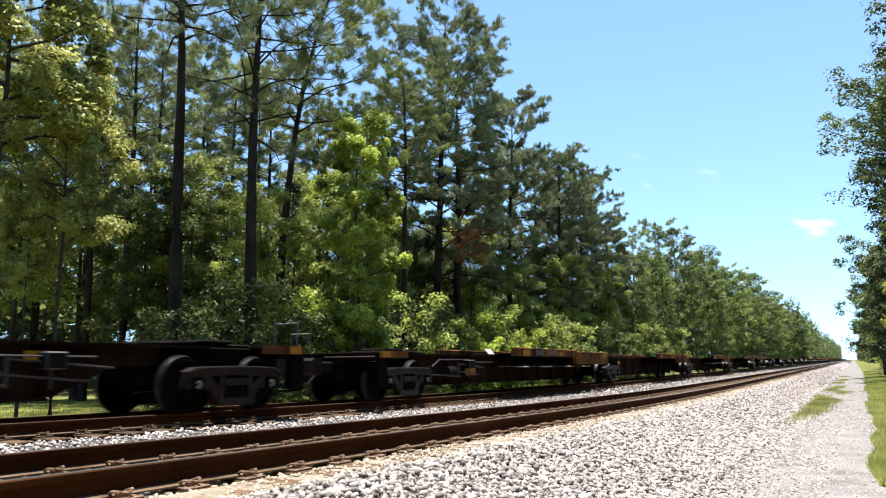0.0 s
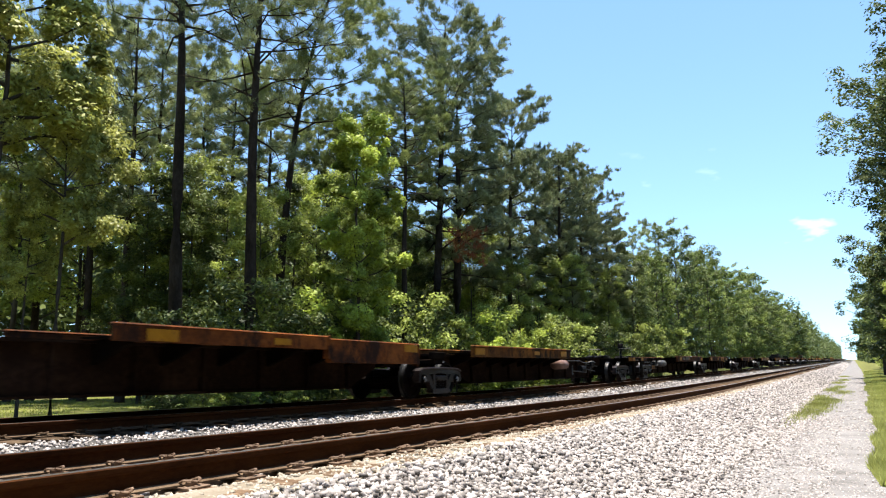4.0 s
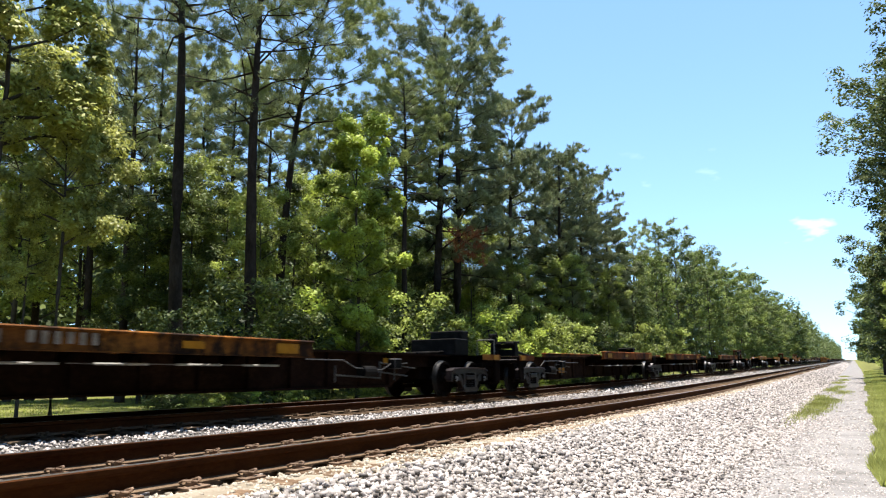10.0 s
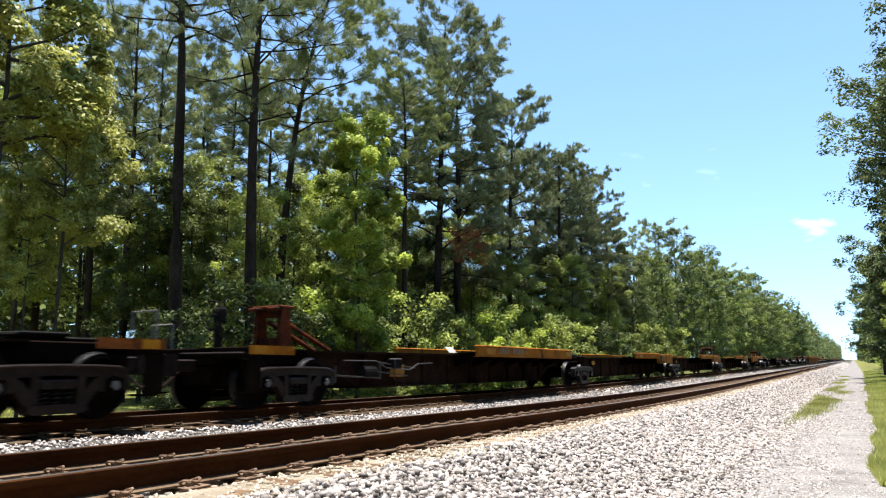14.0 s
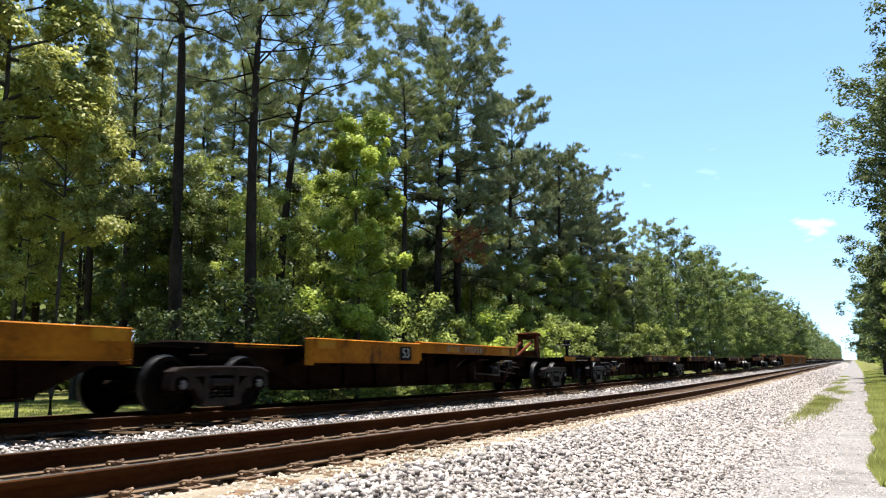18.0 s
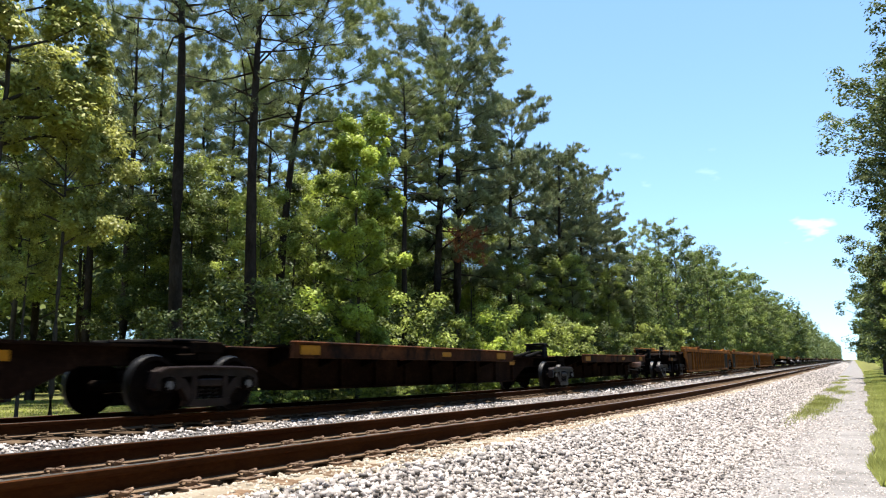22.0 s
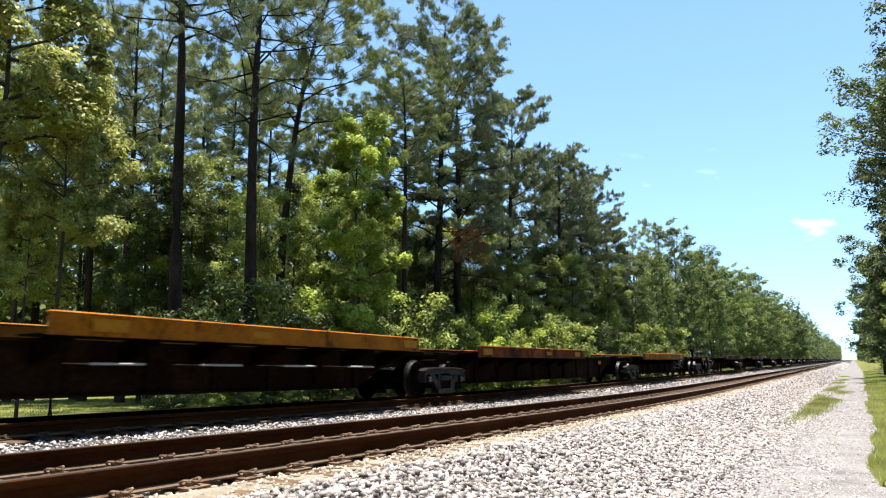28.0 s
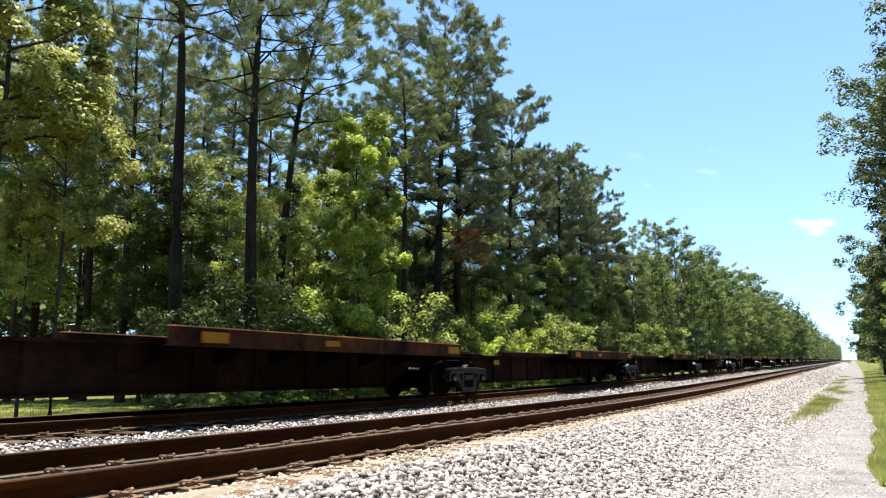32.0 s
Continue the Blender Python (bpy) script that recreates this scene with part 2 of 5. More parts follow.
# ---- mesh helpers ----
def soup(name, verts, faces, material=None, smooth=False):
    """A mesh from arrays of points and of equal-sided faces."""
    verts, faces = np.asarray(verts, np.float32), np.asarray(faces, np.int32)
    me = bpy.data.meshes.new(name)
    n, k = faces.shape
    me.vertices.add(len(verts))
    me.vertices.foreach_set("co", verts.ravel())
    me.loops.add(n * k)
    me.loops.foreach_set("vertex_index", faces.ravel())
    me.polygons.add(n)
    me.polygons.foreach_set("loop_start", np.arange(0, n * k, k, dtype=np.int32))
    me.update(calc_edges=True)
    me.validate()
    if smooth:
        me.polygons.foreach_set("use_smooth", np.ones(n, dtype=bool))
    if material:
        me.materials.append(material)
    return me


def finish(name, bm, *materials, smooth=False):
    bmesh.ops.recalc_face_normals(bm, faces=bm.faces[:])
    me = bpy.data.meshes.new(name)
    bm.to_mesh(me)
    bm.free()
    for m in materials:
        me.materials.append(m)
    if smooth:
        for p in me.polygons:
            p.use_smooth = True
    return me


def box(bm, x0, x1, y0, y1, z0, z1, bevel=0.0, mat=0):
    r = bmesh.ops.create_cube(bm, size=1.0)
    vs = r["verts"]
    for v in vs:
        v.co = Vector((x0 + (v.co.x + 0.5) * (x1 - x0), y0 + (v.co.y + 0.5) * (y1 - y0), z0 + (v.co.z + 0.5) * (z1 - z0)))
    fs = {f for v in vs for f in v.link_faces}
    for f in fs:
        f.material_index = mat
    if bevel:
        es = list({e for v in vs for e in v.link_edges})
        bmesh.ops.bevel(bm, geom=es, offset=bevel, segments=1, affect="EDGES", profile=0.5)


def prism(bm, outline, x0, x1, mat=0):
    """A side outline of (y, z) points, drawn out from x0 to x1."""
    a = [bm.verts.new((x0, y, z)) for y, z in outline]
    b = [bm.verts.new((x1, y, z)) for y, z in outline]
    fs = [bm.faces.new(a), bm.faces.new(b[::-1])]
    n = len(a)
    for i in range(n):
        fs.append(bm.faces.new((a[i], b[i], b[(i + 1) % n], a[(i + 1) % n])))
    for f in fs:
        f.material_index = mat


def rod(bm, p0, p1, r0, r1=None, sides=6, mat=0, caps=True):
    p0, p1 = Vector(p0), Vector(p1)
    r1 = r0 if r1 is None else r1
    q = (p1 - p0).to_track_quat("Z", "Y")
    ring = []
    for p, r in ((p0, r0), (p1, r1)):
        ring.append([bm.verts.new(p + q @ Vector((r * math.cos(2 * math.pi * i / sides), r * math.sin(2 * math.pi * i / sides), 0))) for i in range(sides)])
    for i in range(sides):
        f = bm.faces.new((ring[0][i], ring[0][(i + 1) % sides], ring[1][(i + 1) % sides], ring[1][i]))
        f.material_index = mat
    if caps:
        bm.faces.new(ring[0][::-1]).material_index = mat
        bm.faces.new(ring[1]).material_index = mat


def part(name, mesh, parent, label="", loc=None, rot=None):
    ob = new(name, mesh)
    ob.parent = parent
    if loc is not None:
        ob.location = loc
    if rot is not None:
        ob.rotation_euler = rot
    if label:
        tagged(ob, label)
    return ob


KEEP = {}


def once(key, make):
    """Alike pieces share one mesh."""
    if key not in KEEP:
        KEEP[key] = make()
    return KEEP[key]


# ---- ground, road and ballast ----
def strip(name, section, y_steps, material, wobble=0.0):
    """A cross section of (x, z) points drawn out along the line."""
    v, f = [], []
    n = len(section)
    for j, y in enumerate(y_steps):
        for i, (x, z) in enumerate(section):
            w = wobble * (noise.noise((x * 0.9, y * 0.45, 3.1)) + 0.5 * noise.noise((x * 2.7, y * 1.6, 9.0)))
            v.append((x + w * 0.6, y, z + w * 0.25 + rise(y)))
    for j in range(len(y_steps) - 1):
        for i in range(n - 1):
            a = j * n + i
            f.append((a, a + 1, a + n + 1, a + n))
    return soup(name, v, f, material)


def steps(start, stops):
    out = [start]
    for end, step in stops:
        while out[-1] < end:
            out.append(min(end, out[-1] + step))
    return out


GRASS_Z = 0.42
ground_section = [(-1800, GRASS_Z), (-300, GRASS_Z), (-90, GRASS_Z), (-45, GRASS_Z), (-25, GRASS_Z), (-16, GRASS_Z), (-13.6, 0.40), (-12.6, 0.30), (-3.0, 0.1), (-2.0, -0.03), (0.7, -0.02), (1.6, 0.05), (3.5, 0.25), (9, 0.3), (30, 0.3), (90, 0.3), (1800, 0.3)]
ground = tagged(new("ground", strip("ground", ground_section, steps(-1500, [(-60, 240), (0, 6), (60, 2), (200, 10), (1000, 80), (4000, 500)]), M["grass_ground"], 0.12)), "flat grassy ground along the railway", "ground", kind="structure")
road = tagged(new("road", strip("road", [(-2.3, -0.012), (-1.6, 0.0), (-0.7, 0.012), (0.0, 0.01), (0.5, 0.0), (0.9, -0.012)], steps(-40, [(40, 1), (200, 8), (1500, 100)]), M["road"], 0.05)), "white gravel service road beside the track", "road", kind="structure")
BT = RT - 0.24
BED = [(-13.9, 0.33), (-12.2, BT - 0.02), (-11.3, BT), (-10.15, BT - 0.02), (-9.0, BT + 0.02), (-8.5, BT + 0.025), (-7.8, BT - 0.05), (-6.6, BT - 0.03), (-6.1, BT), (-4.81, BT - 0.02), (-3.75, BT + 0.02), (-3.45, BT + 0.01), (-3.2, BT - 0.06), (-2.6, 0.33), (-2.1, 0.10), (-1.75, -0.005), (-1.6, -0.04)]
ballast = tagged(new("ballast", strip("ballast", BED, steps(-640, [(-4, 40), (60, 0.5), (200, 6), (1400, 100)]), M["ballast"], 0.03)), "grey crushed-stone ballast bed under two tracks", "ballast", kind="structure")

sand = tagged(new("sand_shoulder", strip("sand_shoulder", [(-4.0, BT + 0.02), (-3.86, BT + 0.045), (-3.66, BT + 0.048), (-3.52, BT + 0.03), (-3.40, BT - 0.03)], steps(-12, [(40, 0.25), (120, 3)]), M["sand"], 0.11)), "pale tan sand packed along the near rail", "sand", kind="structure")


def bed_z(x):
    return np.maximum(np.interp(x, [p[0] for p in BED], [p[1] for p in BED]), np.where(x > -1.8, 0.0, -1))


def stones(name, x, y, z, size, material, seed):
    """Broken stones: squat, uneven six-sided lumps."""
    rng = np.random.default_rng(seed)
    n = len(x)
    base = np.array([(-1, -1, -1), (1, -1, -1), (1, 1, -1), (-1, 1, -1), (-1, -1, 1), (1, -1, 1), (1, 1, 1), (-1, 1, 1)], float) * 0.5
    v = base[None] * rng.uniform(0.38, 1.0, (n, 8, 3))
    v *= (size[:, None] * np.stack([rng.uniform(0.7, 1.3, n), rng.uniform(0.7, 1.3, n), rng.uniform(0.55, 0.95, n)], 1))[:, None]
    a, b, c = rng.uniform(0, 6.28, n), rng.normal(0, 0.6, n), rng.normal(0, 0.6, n)
    for ang, i, j in ((b, 1, 2), (c, 0, 2), (a, 0, 1)):
        ca, sa = np.cos(ang)[:, None], np.sin(ang)[:, None]
        p, q = v[..., i].copy(), v[..., j].copy()
        v[..., i], v[..., j] = ca * p - sa * q, sa * p + ca * q
    v += np.stack([x, y, z], 1)[:, None]
    f = np.array([(0, 3, 2, 1), (4, 5, 6, 7), (0, 1, 5, 4), (1, 2, 6, 5), (2, 3, 7, 6), (3, 0, 4, 7)])
    faces = (f[None] + 8 * np.arange(n)[:, None, None]).reshape(-1, 4)
    return soup(name, v.reshape(-1, 3), faces, material)


def scatter(n, x0, x1, y0, y1, seed, near=1.0):
    rng = np.random.default_rng(seed)
    x = rng.uniform(x0, x1, n)
    y = y0 + (y1 - y0) * rng.uniform(0, 1, n) ** near
    return x, y, rng


def stone_field(name, label, patches, seed, kind="stone"):
    xs, ys, zs, ss = [], [], [], []
    for k, (n, x0, x1, y0, y1, near, s0, s1, lift) in enumerate(patches):
        x, y, rng = scatter(n, x0, x1, y0, y1, seed + k, near)
        s = rng.uniform(s0, s1, n)
        xs.append(x), ys.append(y), ss.append(s), zs.append(bed_z(x) + rise(y) + s * lift * rng.uniform(-0.1, 0.5, n))
    me = stones(name, np.concatenate(xs), np.concatenate(ys), np.concatenate(zs), np.concatenate(ss), M[kind], seed)
    return tagged(new(name, me), label, "stones", kind="stuff")


stone_field("ballast_stones", "loose grey-white crushed ballast stones", [
    (11000, -3.5, -1.8, -9.0, -3.0, 1.0, 0.03, 0.06, 1.0),
    (30000, -3.5, -1.8, -3.0, 15.0, 1.0, 0.03, 0.072, 1.0),
    (20000, -3.5, -1.7, 15.0, 48.0, 1.5, 0.036, 0.085, 1.0),
    (7000, -3.5, -1.6, 48.0, 130.0, 1.3, 0.06, 0.11, 1.0),
    (5000, -3.5, -1.5, 130.0, 330.0, 1.2, 0.11, 0.2, 0.8),
    (6000, -9.0, -6.15, -6.0, 3.0, 1.0, 0.03, 0.06, 0.9),
    (12000, -8.8, -6.15, 3.0, 26.0, 1.4, 0.028, 0.06, 0.9),
    (4000, -5.4, -4.2, -6.0, 22.0, 1.2, 0.03, 0.06, 0.6),
    (4000, -13.4, -11.5, 6.0, 40.0, 1.3, 0.035, 0.07, 1.0),
    (4000, -9.0, -6.15, 26.0, 90.0, 1.3, 0.055, 0.10, 0.9)], 11)
stone_field("oily_stones", "ballast stones under the far track, darkened for train shadow", [
    (6000, -11.6, -8.85, -5.0, 30.0, 1.2, 0.03, 0.06, 0.7)], 17, "shaded")
stone_field("shoulder_stones", "sandy cream-stained stones along the near rail", [
    (17000, -3.97, -3.40, -9.0, 16.0, 1.0, 0.022, 0.05, 1.3),
    (3500, -3.95, -3.42, 16.0, 45.0, 1.4, 0.03, 0.06, 1.1),
    (7000, -5.45, -4.3, -5.0, 20.0, 1.2, 0.025, 0.05, 1.3)], 23, "sandy")
stone_field("road_stones", "small grey stones spilled over the gravel road", [
    (13000, -2.0, -1.3, -9.0, 30.0, 1.3, 0.022, 0.06, 0.6),
    (8000, -1.5, -0.4, 4.0, 26.0, 1.3, 0.015, 0.045, 0.6),
    (7000, -0.9, 0.75, 4.0, 18.0, 1.2, 0.010, 0.03, 0.6),
    (12000, -1.7, 0.7, -9.0, 22.0, 1.3, 0.012, 0.034, 0.6),
    (6000, -1.9, 0.6, 20.0, 80.0, 1.5, 0.02, 0.055, 0.6)], 31)


# ---- tracks ----
NEAR_X, FAR_X, FAR_RT = -4.83, -9.935, RT + 0.022
TIE_GAP, TIE_0 = 0.533, 3.02


def rail_mesh():
    """Rail section: foot, web and head; the running band on top is polished."""
    half = [(0.076, -0.172), (0.076, -0.161), (0.018, -0.146), (0.009, -0.125), (0.009, -0.055), (0.036, -0.042), (0.0365, -0.008), (0.028, 0.0)]
    sec = half + [(-x, z) for x, z in half[::-1]]
    ys = [-640, -60, *range(0, 32, 2), 100, 300, 1400]
    bm = bmesh.new()
    rows = [[bm.verts.new((x, y, z + rise(y))) for x, z in sec] for y in ys]
    n = len(sec)
    for a, b in zip(rows, rows[1:]):
        for i in range(n):
            f = bm.faces.new((a[i], a[(i + 1) % n], b[(i + 1) % n], b[i]))
            f.material_index = 1 if i == 7 else (2 if i in (0, 1, 13, 14) else 0)
    bm.faces.new(rows[0])
    bm.faces.new(rows[-1][::-1])
    return finish("rail", bm, M["rail"], M["rail_top"], M["rail_foot"])


def tie_mesh(pale=False):
    bm = bmesh.new()
    box(bm, -1.3, 1.3, -0.115, 0.115, -0.17, 0.0, 0.012)
    return finish("tie", bm, M["tie" if pale else "tie_far"])


def plate_mesh(near=True):
    bm = bmesh.new()
    box(bm, -0.18, 0.18, -0.098, 0.098, 0.0, 0.018, 0.004)
    return finish("tie_plate", bm, M["clip" if near else "tie_far"])


def clip_mesh(near=True):
    """A bent spring clip with its shoulder."""
    bm = bmesh.new()
    box(bm, -0.02, 0.03, -0.045, 0.045, 0.0, 0.05, 0.008)
    pts = [(-0.055, -0.06, 0.038), (0.0, -0.075, 0.062), (0.055, -0.04, 0.058), (0.07, 0.0, 0.045), (0.055, 0.045, 0.06), (0.0, 0.07, 0.066), (-0.05, 0.05, 0.045)]
    for a, b in zip(pts, pts[1:]):
        rod(bm, a, b, 0.012, sides=6)
    bmesh.ops.scale(bm, vec=(0.85, 0.9, 0.7), verts=bm.verts[:])
    return finish("rail_clip", bm, M["clip" if near else "tie_far"])


def lay_track(name, cx, top, label):
    track = tagged(new(name), label, "railway track", group="tracks", kind="structure")
    track.location = (cx, 0, top)
    for side in (-1, 1):
        part("rail", once("rail", rail_mesh), track, "rusty brown steel rail with a bright running band", (side * 0.7535, 0, 0))
    near = cx == NEAR_X
    tie = once(("tie", cx == NEAR_X), lambda: tie_mesh(cx == NEAR_X))
    for k in range(-26, 130):
        y = TIE_0 + TIE_GAP * k
        rnd = random.uniform(-0.02, 0.02)
        part("tie", tie, track, "", (rnd, y + rnd * 0.5, -0.19 + rise(y)), (0, 0, random.uniform(-0.008, 0.008)))
        if -14 <= k < 60:
            for side in (-1, 1):
                part("tie_plate", once(("plate", near), lambda: plate_mesh(near)), track, "", (side * 0.7535, y, -0.19 + rise(y)))
                part("rail_clip", once(("clip", near), lambda: clip_mesh(near)), track, "", (side * 0.7535 + 0.095, y, -0.175 + rise(y)), (0, 0, random.uniform(-0.15, 0.15)))
                if side > 0 or k < 12:
                    part("rail_clip", once(("clip", near), lambda: clip_mesh(near)), track, "", (side * 0.7535 - 0.095, y, -0.175 + rise(y)), (0, 0, math.pi + random.uniform(-0.15, 0.15)))
    bm = bmesh.new()
    for k in range(130, 420):
        y = TIE_0 + TIE_GAP * k
        box(bm, -1.3, 1.3, y - 0.115, y + 0.115, -0.36, -0.19)
    tagged(part("far_ties", finish("far_ties", bm, M["tie"]), track), kind="stuff")
    return track


lay_track("near_track", NEAR_X, RT, "empty railway track with rusty rails and clips")
lay_track("far_track", FAR_X, FAR_RT, "railway track under the moving freight train")


# ---- trees ----
def tube(points, radii, sides):
    """Vertices and quads of a bent, tapered tube."""
    points, v, f = [Vector(p) for p in points], [], []
    for i, (p, r) in enumerate(zip(points, radii)):
        d = (points[min(i + 1, len(points) - 1)] - points[max(i - 1, 0)]).normalized()
        q = d.to_track_quat("Z", "Y")
        for s in range(sides):
            a = 2 * math.pi * s / sides
            v.append(p + q @ Vector((r * math.cos(a), r * math.sin(a), 0)))
    for i in range(len(points) - 1):
        for s in range(sides):
            f.append((i * sides + s, i * sides + (s + 1) % sides, (i + 1) * sides + (s + 1) % sides, (i + 1) * sides + s))
    return v, f


def tubes_mesh(name, tubes, material):
    v, f = [], []
    for pts, radii, sides in tubes:
        a, b = tube(pts, radii, sides)
        f += [tuple(i + len(v) for i in q) for q in b]
        v += [tuple(p) for p in a]
    return soup(name, v, f, material, smooth=True)


def leaf_mesh(name, centres, radius, count, size, material, rng, flat=0.7):
    """Clumps of small diamond leaves about the centres."""
    n = len(centres) * count
    c = np.repeat(np.asarray(centres, float), count, axis=0)
    r = np.repeat(np.broadcast_to(np.asarray(radius, float), (len(centres),)), count)
    off = rng.normal(0, 1, (n, 3))
    off /= np.maximum(np.linalg.norm(off, axis=1), 1e-6)[:, None]
    face = off.copy()
    off *= (rng.uniform(0, 1, n) ** 0.36 * r)[:, None]
    off[:, 2] *= flat
    p = c + off
    nrm = rng.normal(0, 0.55, (n, 3)) + face * 1.1
    nrm[:, 2] = np.abs(nrm[:, 2]) + 0.55
    nrm /= np.linalg.norm(nrm, axis=1)[:, None]
    u = np.cross(nrm, rng.normal(0, 1, (n, 3)))
    u /= np.maximum(np.linalg.norm(u, axis=1), 1e-6)[:, None]
    w = np.cross(nrm, u)
    s = (size * rng.uniform(0.6, 1.3, n))[:, None]
    v = np.stack([p - u * s * 0.5, p + w * s * 0.3, p + u * s * 0.5, p - w * s * 0.3], 1).reshape(-1, 3)
    return soup(name, v, np.arange(4 * n).reshape(n, 4), material)


def needle_mesh(name, tips, dirs, needles, length, width, material, rng):
    """Tufts of thin needles fanning out from each twig tip."""
    n = len(tips) * needles
    c = np.repeat(np.asarray(tips, float), needles, axis=0)
    d = np.repeat(np.asarray(dirs, float), needles, axis=0) * 0.65 + rng.normal(0, 0.62, (n, 3))
    d /= np.maximum(np.linalg.norm(d, axis=1), 1e-6)[:, None]
    c = c + rng.normal(0, 0.05, (n, 3))
    side = np.cross(d, rng.normal(0, 1, (n, 3)))
    side /= np.maximum(np.linalg.norm(side, axis=1), 1e-6)[:, None]
    ln = (length * rng.uniform(0.7, 1.25, n))[:, None]
    v = np.stack([c - side * width * 0.5, c + side * width * 0.5, c + d * ln], 1).reshape(-1, 3)
    return soup(name, v, np.arange(3 * n).reshape(n, 3), material)


def bend(h, lean, seed, n=12, power=1.4):
    ph = random.Random(seed).uniform(0, 6)
    return [Vector((lean[0] * (i / (n - 1)) ** power + 0.10 * math.sin(ph + i * 0.9) * i / n, lean[1] * (i / (n - 1)) ** power + 0.10 * math.cos(ph * 1.7 + i * 0.8) * i / n, h * i / (n - 1))) for i in range(n)]


def on(path, t):
    k = t * (len(path) - 1)
    i = min(int(k), len(path) - 2)
    return path[i].lerp(path[i + 1], k - i)


def pine_meshes(seed, h, d, crown_from, spread, tufts, needles, width, mat="needles", lean=(0, 0), power=1.4):
    """A tall pine: bare trunk, ragged limbs in the upper part, needle tufts on the twigs."""
    rng, rnd = np.random.default_rng(seed), random.Random(seed)
    path = bend(h, lean, seed, power=power)
    trunk = tubes_mesh("trunk", [(path, [d * 0.5 * (1.18 if i == 0 else 1) * (1 - 0.86 * (i / 11) ** 1.25) for i in range(12)], 10)], M["bark"])
    limbs, tips, dirs = [], [], []
    count = max(16, int(46 * min(1, tufts / 900) + 6))
    for k in range(count):
        t = crown_from + (0.985 - crown_from) * (k / (count - 1)) ** 0.85
        a = k * 2.4 + rnd.uniform(-0.5, 0.5)
        u = (t - crown_from) / (1 - crown_from)
        reach = spread * (0.30 + 0.70 * math.sin(math.pi * (0.30 + 0.52 * u))) * rnd.uniform(0.6, 1.15)
        rise = min(rnd.uniform(-0.1, 0.35) + 0.45 * u, (0.99 * h - t * h) / reach + 0.05)
        p0 = on(path, t)
        pts = [p0]
        for s in (0.35, 0.7, 1.0):
            pts.append(p0 + Vector((math.cos(a) * reach * s, math.sin(a) * reach * s, reach * (rise * s + 0.08 * math.sin(3 * s + k)))) + Vector([rnd.uniform(-0.15, 0.15) for _ in range(3)]))
        r0 = d * 0.10 * (1.1 - 0.75 * u)
        limbs.append((pts, [r0, r0 * 0.7, r0 * 0.45, r0 * 0.15], 5))
        per = max(4, int(tufts / count))
        nb = max(3, per // 13)
        for b in range(nb):
            s = 0.3 + 0.7 * (b + 0.5) / nb
            q0 = on(pts, s)
            ang = a + rnd.uniform(-1.3, 1.3)
            ln = reach * rnd.uniform(0.16, 0.38)
            q1 = q0 + Vector((math.cos(ang) * ln, math.sin(ang) * ln, rnd.uniform(0.05, 0.5) * ln + 0.1))
            limbs.append(([q0, q1], [r0 * 0.3, r0 * 0.08], 3))
            for _ in range(max(2, per // nb)):
                m = q0.lerp(q1, rnd.uniform(0.7, 1.08)) + Vector((rnd.gauss(0, 0.15), rnd.gauss(0, 0.15), rnd.gauss(0.04, 0.10)))
                tips.append(m[:])
                dirs.append(((q1 - q0).normalized() * 0.6 + Vector((0, 0, 0.75)))[:])
    return trunk, tubes_mesh("branchwork", limbs, M["bark"]), needle_mesh("crown", tips, dirs, needles, 0.24 if width < 0.05 else 0.5, width, M[mat], rng)


def broadleaf_meshes(seed, h, d, crown_from, spread, clumps, leaves, size, mat="leaves", lean=(0, 0), round_clumps=1.0):
    """A leafy tree: limbs rise from the trunk, leaf clumps gather along and at the ends of the branches."""
    rng, rnd = np.random.default_rng(seed), random.Random(seed)
    path = bend(h * 0.93, lean, seed)
    tubes = [(path, [d * 0.5 * (1.25 if i == 0 else 1) * (1 - 0.9 * i / 11) for i in range(12)], 8)]
    trunk = tubes_mesh("trunk", tubes, M["bark_grey"])
    limbs, cs, rs = [], [], []
    count = max(8, clumps // 5)
    for k in range(count):
        t = crown_from + (0.97 - crown_from) * k / (count - 1)
        a = k * 2.4 + rnd.uniform(-0.6, 0.6)
        u = (t - crown_from) / (1 - crown_from)
        reach = spread * (0.45 + 0.55 * math.sin(math.pi * (0.15 + 0.66 * u))) * rnd.uniform(0.5, 1.15) * (1 - 0.3 * u ** 4)
        p0 = on(path, t)
        pts = [p0 + Vector((math.cos(a) * reach * s, math.sin(a) * reach * s, reach * s * (0.25 + 0.5 * u) + 0.15 * math.sin(4 * s + k))) for s in (0, 0.4, 0.75, 1.0)]
        r0 = d * 0.2 * (1.1 - 0.7 * u)
        limbs.append((pts, [r0, r0 * 0.65, r0 * 0.35, r0 * 0.1], 4))
        for b in range(max(3, clumps // count)):
            q = on(pts, rnd.uniform(0.3, 1.0)) + Vector((rnd.gauss(0, 0.22), rnd.gauss(0, 0.22), rnd.gauss(0.05, 0.25))) * spread * 0.32
            cs.append(q[:])
            rs.append(rnd.uniform(0.3, 0.78) * (0.35 + spread * 0.2) * round_clumps)
    return trunk, tubes_mesh("branchwork", limbs, M["bark_grey"]), leaf_mesh("crown", cs, rs, leaves, size, M[mat], rng)


